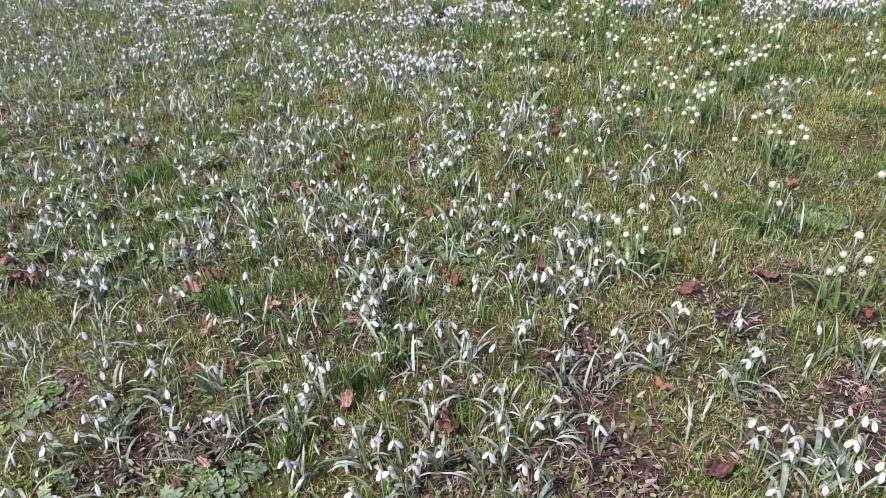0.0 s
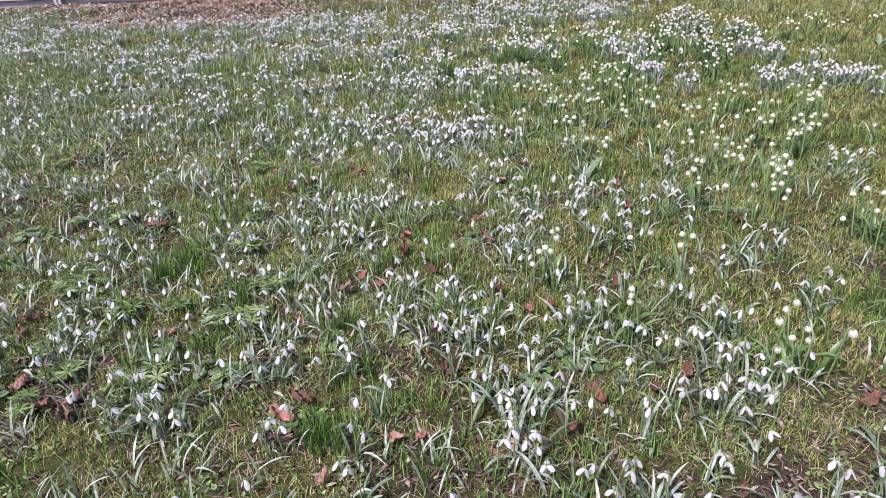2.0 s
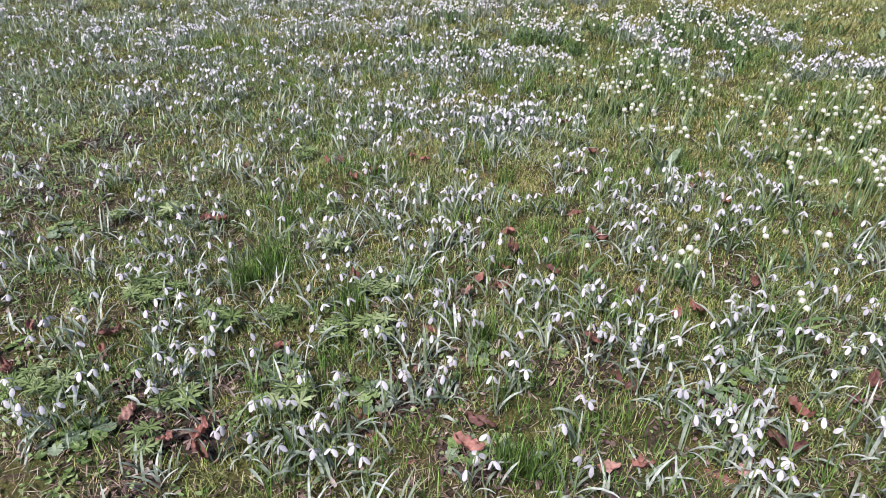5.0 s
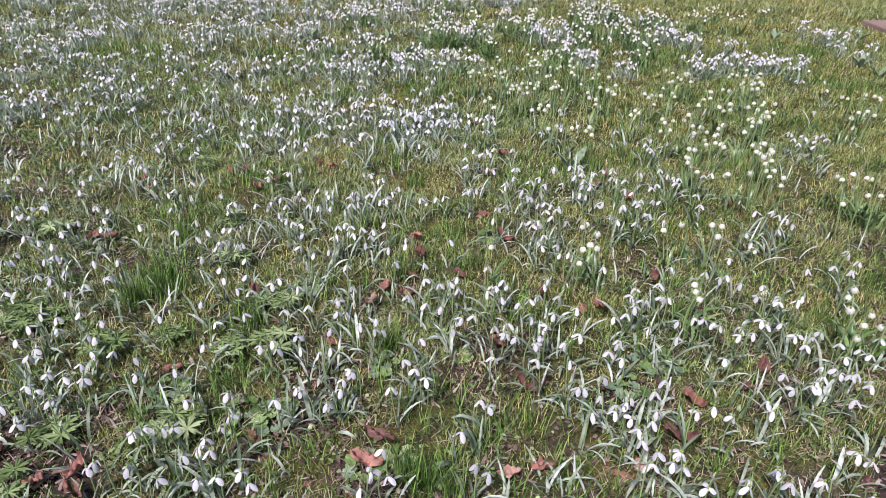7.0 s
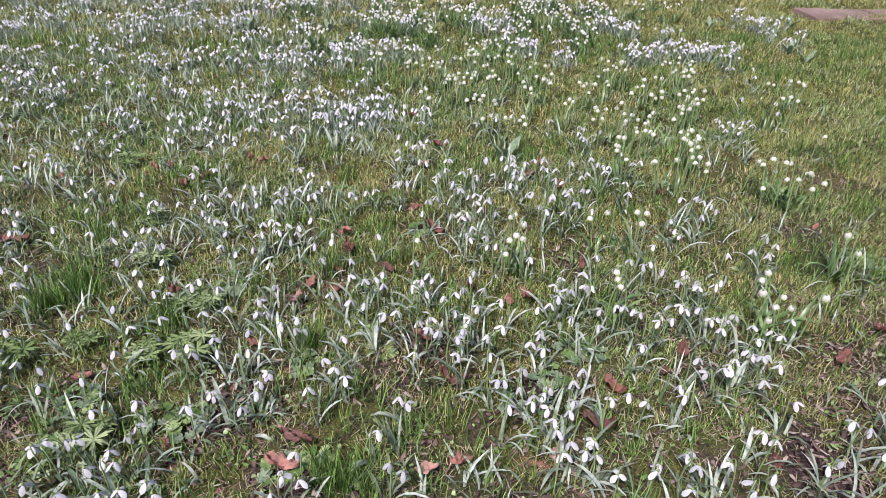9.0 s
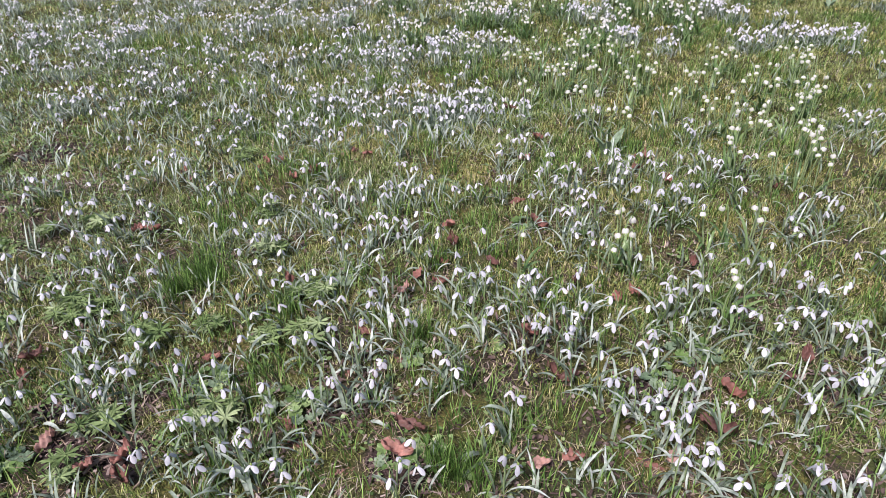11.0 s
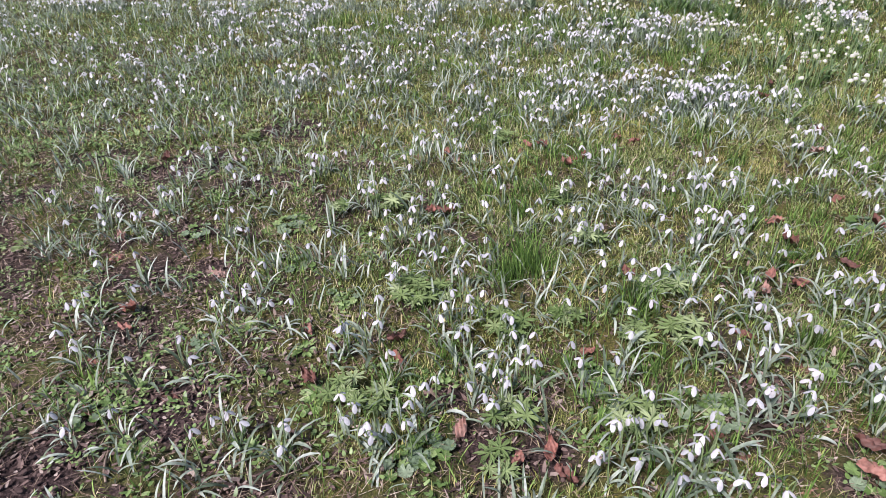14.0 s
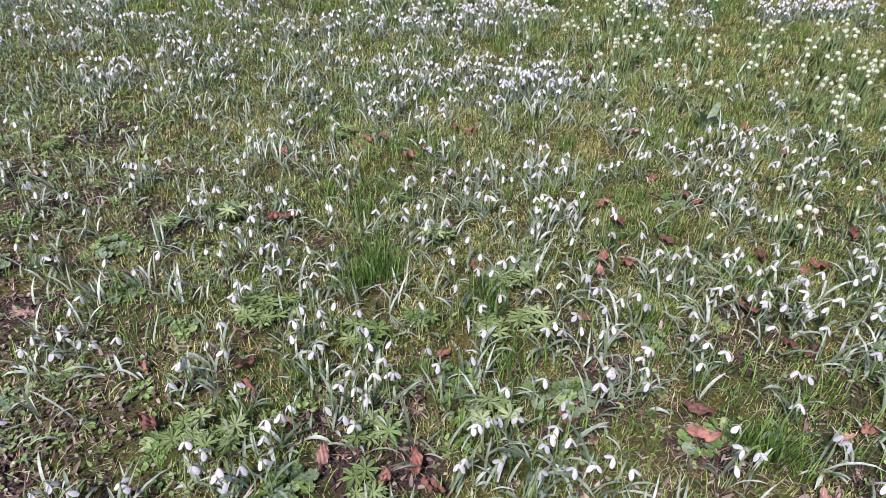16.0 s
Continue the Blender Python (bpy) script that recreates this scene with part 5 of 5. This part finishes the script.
LUSH = [(0.08, 1.2, 0.16), (0.45, 1.18, 0.16), (0.2, 1.45, 0.12), (0.56, 1.04, 0.1), (0.78, 1.2, 0.1), (-0.1, 1.4, 0.1), (-0.46, 1.84, 0.12), (0.43, 1.90, 0.12), (0.19, 1.29, 0.09), (0.34, 1.30, 0.10), (0.36, 1.09, 0.08), (0.28, 1.08, 0.06), (0.64, 1.22, 0.07), (0.29, 2.16, 0.10), (0.25, 1.39, 0.06), (0.82, 0.87, 0.07), (0.94, 0.87, 0.06),
        (0.70, 0.68, 0.10), (1.84, 1.77, 0.10), (-0.11, 3.13, 0.14), (-0.18, 1.58, 0.09), (-1.54, 4.66, 0.3), (1.05, 1.62, 0.08), (-0.3, 1.35, 0.08), (0.75, 2.45, 0.14), (1.35, 1.75, 0.1)]


def lush(x, y):
    """How lush the grass is: 1 in the middle of a lush patch."""
    k, ragged = 0 * x, 0.5 * (wavy(x, y, 22.0, 5.0) - 0.5)
    for cx, cy, r in LUSH:
        k = np.maximum(k, np.clip(1.5 - np.hypot(x - cx, y - cy) / r - ragged, 0, 1))
    return k


turf_mask = lambda x, y: (1 - 0.93 * bare(x, y)) * (1 - 0.6 * lush(x, y)) * np.clip(2.2 * wavy(x, y, 11.0, 6.0) - 0.4, 0.06, 1) * np.clip(1.0 + 0.75 * (x + 0.4), 0.12, 1) * np.clip(2.2 - 0.75 * x, 0.75, 1)
lawn_mask = lambda x, y: (1 - 0.9 * bare(x, y)) * np.clip(0.35 + 0.8 * wavy(x, y, 6.0, 6.0) + 0.25 * np.clip(x - 1.5, 0, 1), 0.1, 1) * np.clip(1.35 + 0.4 * x, 0.3, 1)
straw_mask = lambda x, y: np.clip(wavy(x, y, 8.0, 9.0) * 1.2 + 0.35 * np.clip(x - 0.8, 0, 1) * np.clip(2.0 - y, 0, 1), 0.15, 1)
left_mask = lambda x, y: np.clip(0.9 - 0.5 * (x + 0.9), 0.3, 1) * np.clip(wavy(x, y, 14.0, 12.0) * 1.5 - 0.2, 0.05, 1)
drop_mask = lambda x, y: np.clip(0.65 - 0.3 * x + 0.2 * (1.6 - np.abs(y - 1.8)), 0.08, 1) * np.clip(wavy(x, y, 10.0, 7.0) * 2 - 0.6, 0.02, 1)

cover("near_grass", "short green meadow grass", "grass", M_GRASS, 540000, 0.3, 2.9, (0.010, 0.036), (0.0013, 0.0026), (0.03, 0.9), (0.1, 1.3), 2, turf_mask, power=0.9, tuft=26, loose=0.017)
cover("middle_grass", "short green meadow grass farther off", "grass", M_GRASS, 330000, 2.6, 5.6, (0.018, 0.046), (0.0024, 0.0046), (0.15, 1.1), (0.1, 1.0), 2, lawn_mask, tuft=10)
cover("far_grass", "green meadow grass in the distance", "grass", M_GRASS, 150000, 5.4, 8.3, (0.025, 0.06), (0.0038, 0.0065), (0.3, 1.2), (0.1, 0.9), 2, lawn_mask)
cover("inner_grass", "short green grass between the clumps", "grass", M_GRASS, 190000, 1.5, 3.3, (0.014, 0.042), (0.0018, 0.0034), (0.1, 0.9), (0.1, 1.1), 2, turf_mask, tuft=14, loose=0.016)
cover("tall_grass", "upright green grass among the flowers", "grass", M_TUFT, 170000, 0.35, 4.8, (0.03, 0.085), (0.0018, 0.0034), (0.02, 0.5), (0.1, 1.0), 3, lambda x, y: (1 - bare(x, y)) * np.maximum(lush(x, y), 0.8 * np.clip(wavy(x, y, 6.0, 17.0) * 2.6 - 0.9, 0.12, 1) * np.clip(1.2 + 0.5 * x, 0.35, 1)), power=0.8, tuft=10)
cover("far_tall_grass", "upright bright green grass by the wall", "grass", M_GRASS, 110000, 4.6, 8.25, (0.03, 0.07), (0.003, 0.005), (0.05, 0.6), (0.1, 0.8), 2, lambda x, y: (1 - bare(x, y)) * np.clip(0.06 + 0.9 * np.clip((x - 2.2) * 0.9, 0, 1) * np.clip((y - 5.8) * 0.8, 0, 1) + lush(x, y), 0, 1))
cover("dry_grass", "dry straw-coloured grass stalks", "dry grass", M_STRAW, 75000, 0.3, 3.0, (0.012, 0.055), (0.0010, 0.0018), (0.9, 1.6), (-0.1, 0.5), 2, straw_mask, lift=(0.002, 0.012))
cover("far_dry_grass", "dry straw-coloured stalks farther off", "dry grass", M_STRAW, 14000, 2.4, 8.2, (0.02, 0.07), (0.002, 0.0035), (0.8, 1.5), (0.0, 0.4), 2, straw_mask, lift=(0.004, 0.025))
cover("moss", "low yellow-green moss", "moss", M_MOSS, 130000, 0.3, 3.2, (0.006, 0.016), (0.0018, 0.0036), (0.1, 1.2), (0.0, 0.8), 1, lambda x, y: (1 - 0.95 * bare(x, y)) * (1 - 0.7 * lush(x, y)) * np.clip(wavy(x, y, 7.0, 15.0) * 1.7 - 0.3, 0.05, 1), power=0.75)
cover("middle_moss", "yellow-green moss between the far flowers", "moss", M_MOSS, 100000, 2.7, 7.4, (0.010, 0.024), (0.004, 0.009), (0.5, 1.4), (0.0, 0.6), 1, lambda x, y: (1 - 0.95 * bare(x, y)) * np.clip(wavy(x, y, 4.0, 15.0) * 1.8 - 0.2 + 0.2 * x, 0.08, 1), lift=(0.002, 0.012))
cover("litter", "small brown bits of leaf and bark", "litter", M_CHIP, 130000, 0.3, 4.4, (0.005, 0.030), (0.0018, 0.011), (0.9, 1.75), (-0.5, 0.5), 2, lambda x, y: np.clip(0.9 * wavy(x, y, 9.0, 41.0) - 0.22 + 0.4 * np.clip(-x - 0.4, 0, 1.5) + 0.35 * np.clip(x - 0.9, 0, 1) * np.clip((1.8 - y) * 1.5, 0, 1) + 0.6 * bare(x, y), 0.05, 1), lift=(0.002, 0.009))
cover("far_litter", "pale brown leaf litter on the earth by the wall", "litter", M_DRY, 90000, 6.6, 8.4, (0.03, 0.07), (0.012, 0.03), (0.9, 1.6), (-0.3, 0.3), 2, lambda x, y: bare(x, y))
cover("small_weeds", "small green ground-cover leaves", "weeds", M_WEED_FIELD, 85000, 0.3, 3.4, (0.006, 0.019), (0.004, 0.011), (0.8, 1.5), (-0.3, 0.4), 3, left_mask, lift=(0.003, 0.018), tuft=14, loose=0.016)
cover("far_small_weeds", "ground-cover leaves farther off", "weeds", M_WEED_FIELD, 60000, 2.4, 7.0, (0.013, 0.030), (0.007, 0.015), (0.8, 1.45), (-0.3, 0.4), 2, lambda x, y: np.clip(-0.5 * (x + 0.5), 0.03, 1), lift=(0.004, 0.025))
cover("snowdrop_leaves", "grey-green snowdrop leaves without flowers", "leaves", M_GLAUCOUS_FIELD, 15000, 0.4, 3.4, (0.05, 0.115), (0.0045, 0.0075), (0.05, 0.6), (0.3, 1.9), 5, drop_mask, tuft=6)
cover("far_snowdrop_leaves", "grey-green snowdrop leaves in the distance", "leaves", M_GLAUCOUS_FIELD, 40000, 2.8, 8.0, (0.06, 0.11), (0.005, 0.0085), (0.15, 1.0), (0.3, 1.6), 3, lambda x, y: (1 - 0.8 * bare(x, y)) * np.clip(0.55 - 0.3 * x, 0.06, 1) * np.where((x < -0.9) & (y < 4.6), 0.6, 1.0) * np.clip(wavy(x, y, 5.0, 7.0) * 1.8 - 0.4, 0.05, 1))


def straps(x, y, length, width, turn, lean, bend, segs=6):
    """Many strap leaves at once, keeled along the middle and blunt at the tip."""
    n, s = len(x), np.linspace(0, 1, segs + 1)
    ang = lean[:, None] + bend[:, None] * s[None] ** 1.6
    step = (length / segs)[:, None]
    out = np.concatenate([np.zeros((n, 1)), np.cumsum(np.sin(ang[:, 1:]) * step, 1)], 1)
    up = np.concatenate([np.zeros((n, 1)), np.cumsum(np.cos(ang[:, 1:]) * step, 1)], 1)
    base = height(x, y)[:, None]
    side = 0.25 * np.sin(np.arange(n))[:, None] * out * s[None]
    c, d = np.cos(turn)[:, None], np.sin(turn)[:, None]
    cx, cy = x[:, None] + out * c - side * d, y[:, None] + out * d + side * c
    cz = np.maximum(base - 0.006 + up, base + 0.003)
    half = 0.5 * width[:, None] * (0.62 + 0.75 * s - 0.35 * s**2 - 0.8 * s**7)[None]
    fold = 0.3 * half
    v = np.stack([np.stack([cx + k * half * -d - abs(k) * fold * np.cos(ang) * c, cy + k * half * c - abs(k) * fold * np.cos(ang) * d, cz + abs(k) * fold * np.sin(ang)], -1) for k in (-1, 0, 1)], 2)
    w = 3 * (segs + 1)
    q = np.array([(3 * j + k, 3 * j + k + 1, 3 * j + k + 4, 3 * j + k + 3) for j in range(segs) for k in (0, 1)])
    return v.reshape(-1, 3), (np.arange(n)[:, None, None] * w + q).reshape(-1, 4), np.zeros((0, 3), int)


def leaf_sheaves():
    """The crowded leaves that stand in a sheaf round each group of snowdrops."""
    at = np.array([r for r in ROOTS for _ in range(2 + (4 if r[1] > 1.9 else 2) * r[2])])
    n = len(at)
    a, d = rng.uniform(0, 6.283, n), 0.006 + np.abs(rng.normal(0, 0.010, n)) * np.sqrt(at[:, 2])
    x, y = at[:, 0] + d * np.cos(a), at[:, 1] + d * np.sin(a)
    k = rng.random(n) < 0.7
    v, q, t = straps(x, y, rng.uniform(0.04, 0.105, n), rng.uniform(0.0035, 0.0080, n), np.where(k, a + rng.normal(0, 0.5, n), rng.uniform(0, 6.283, n)), rng.uniform(0.03, 0.5, n), rng.uniform(0.3, 2.3, n))
    tagged(new("snowdrop_leaf_sheaves", mesh_of("snowdrop_leaf_sheaves", v, q, t, [M_GLAUCOUS_FIELD])), "crowded grey-green snowdrop leaves round the flowers", "leaves", kind="stuff")


leaf_sheaves()


def outlying():
    """The same turf beside and behind the path, where it is seldom seen."""
    n = 110000
    x, y = rng.uniform(-9, 9, n), rng.uniform(-5, 8.2, n)
    k = (np.abs(x - 0.1 + 0.06 * y) > 1.6 + 0.62 * np.maximum(y, 0.3)) | (y < 0.35)
    x, y = x[k], y[k]
    n = len(x)
    v, q, t = strips(x, y, rng.uniform(0.03, 0.07, n), rng.uniform(0.004, 0.008, n), rng.uniform(0, 6.28, n), rng.uniform(0.1, 1.1, n), rng.uniform(0.1, 1.0, n), 2)
    tagged(new("outlying_grass", mesh_of("outlying_grass", v, q, t, [M_GRASS])), "meadow grass beside and behind the path", "grass", kind="stuff")


outlying()
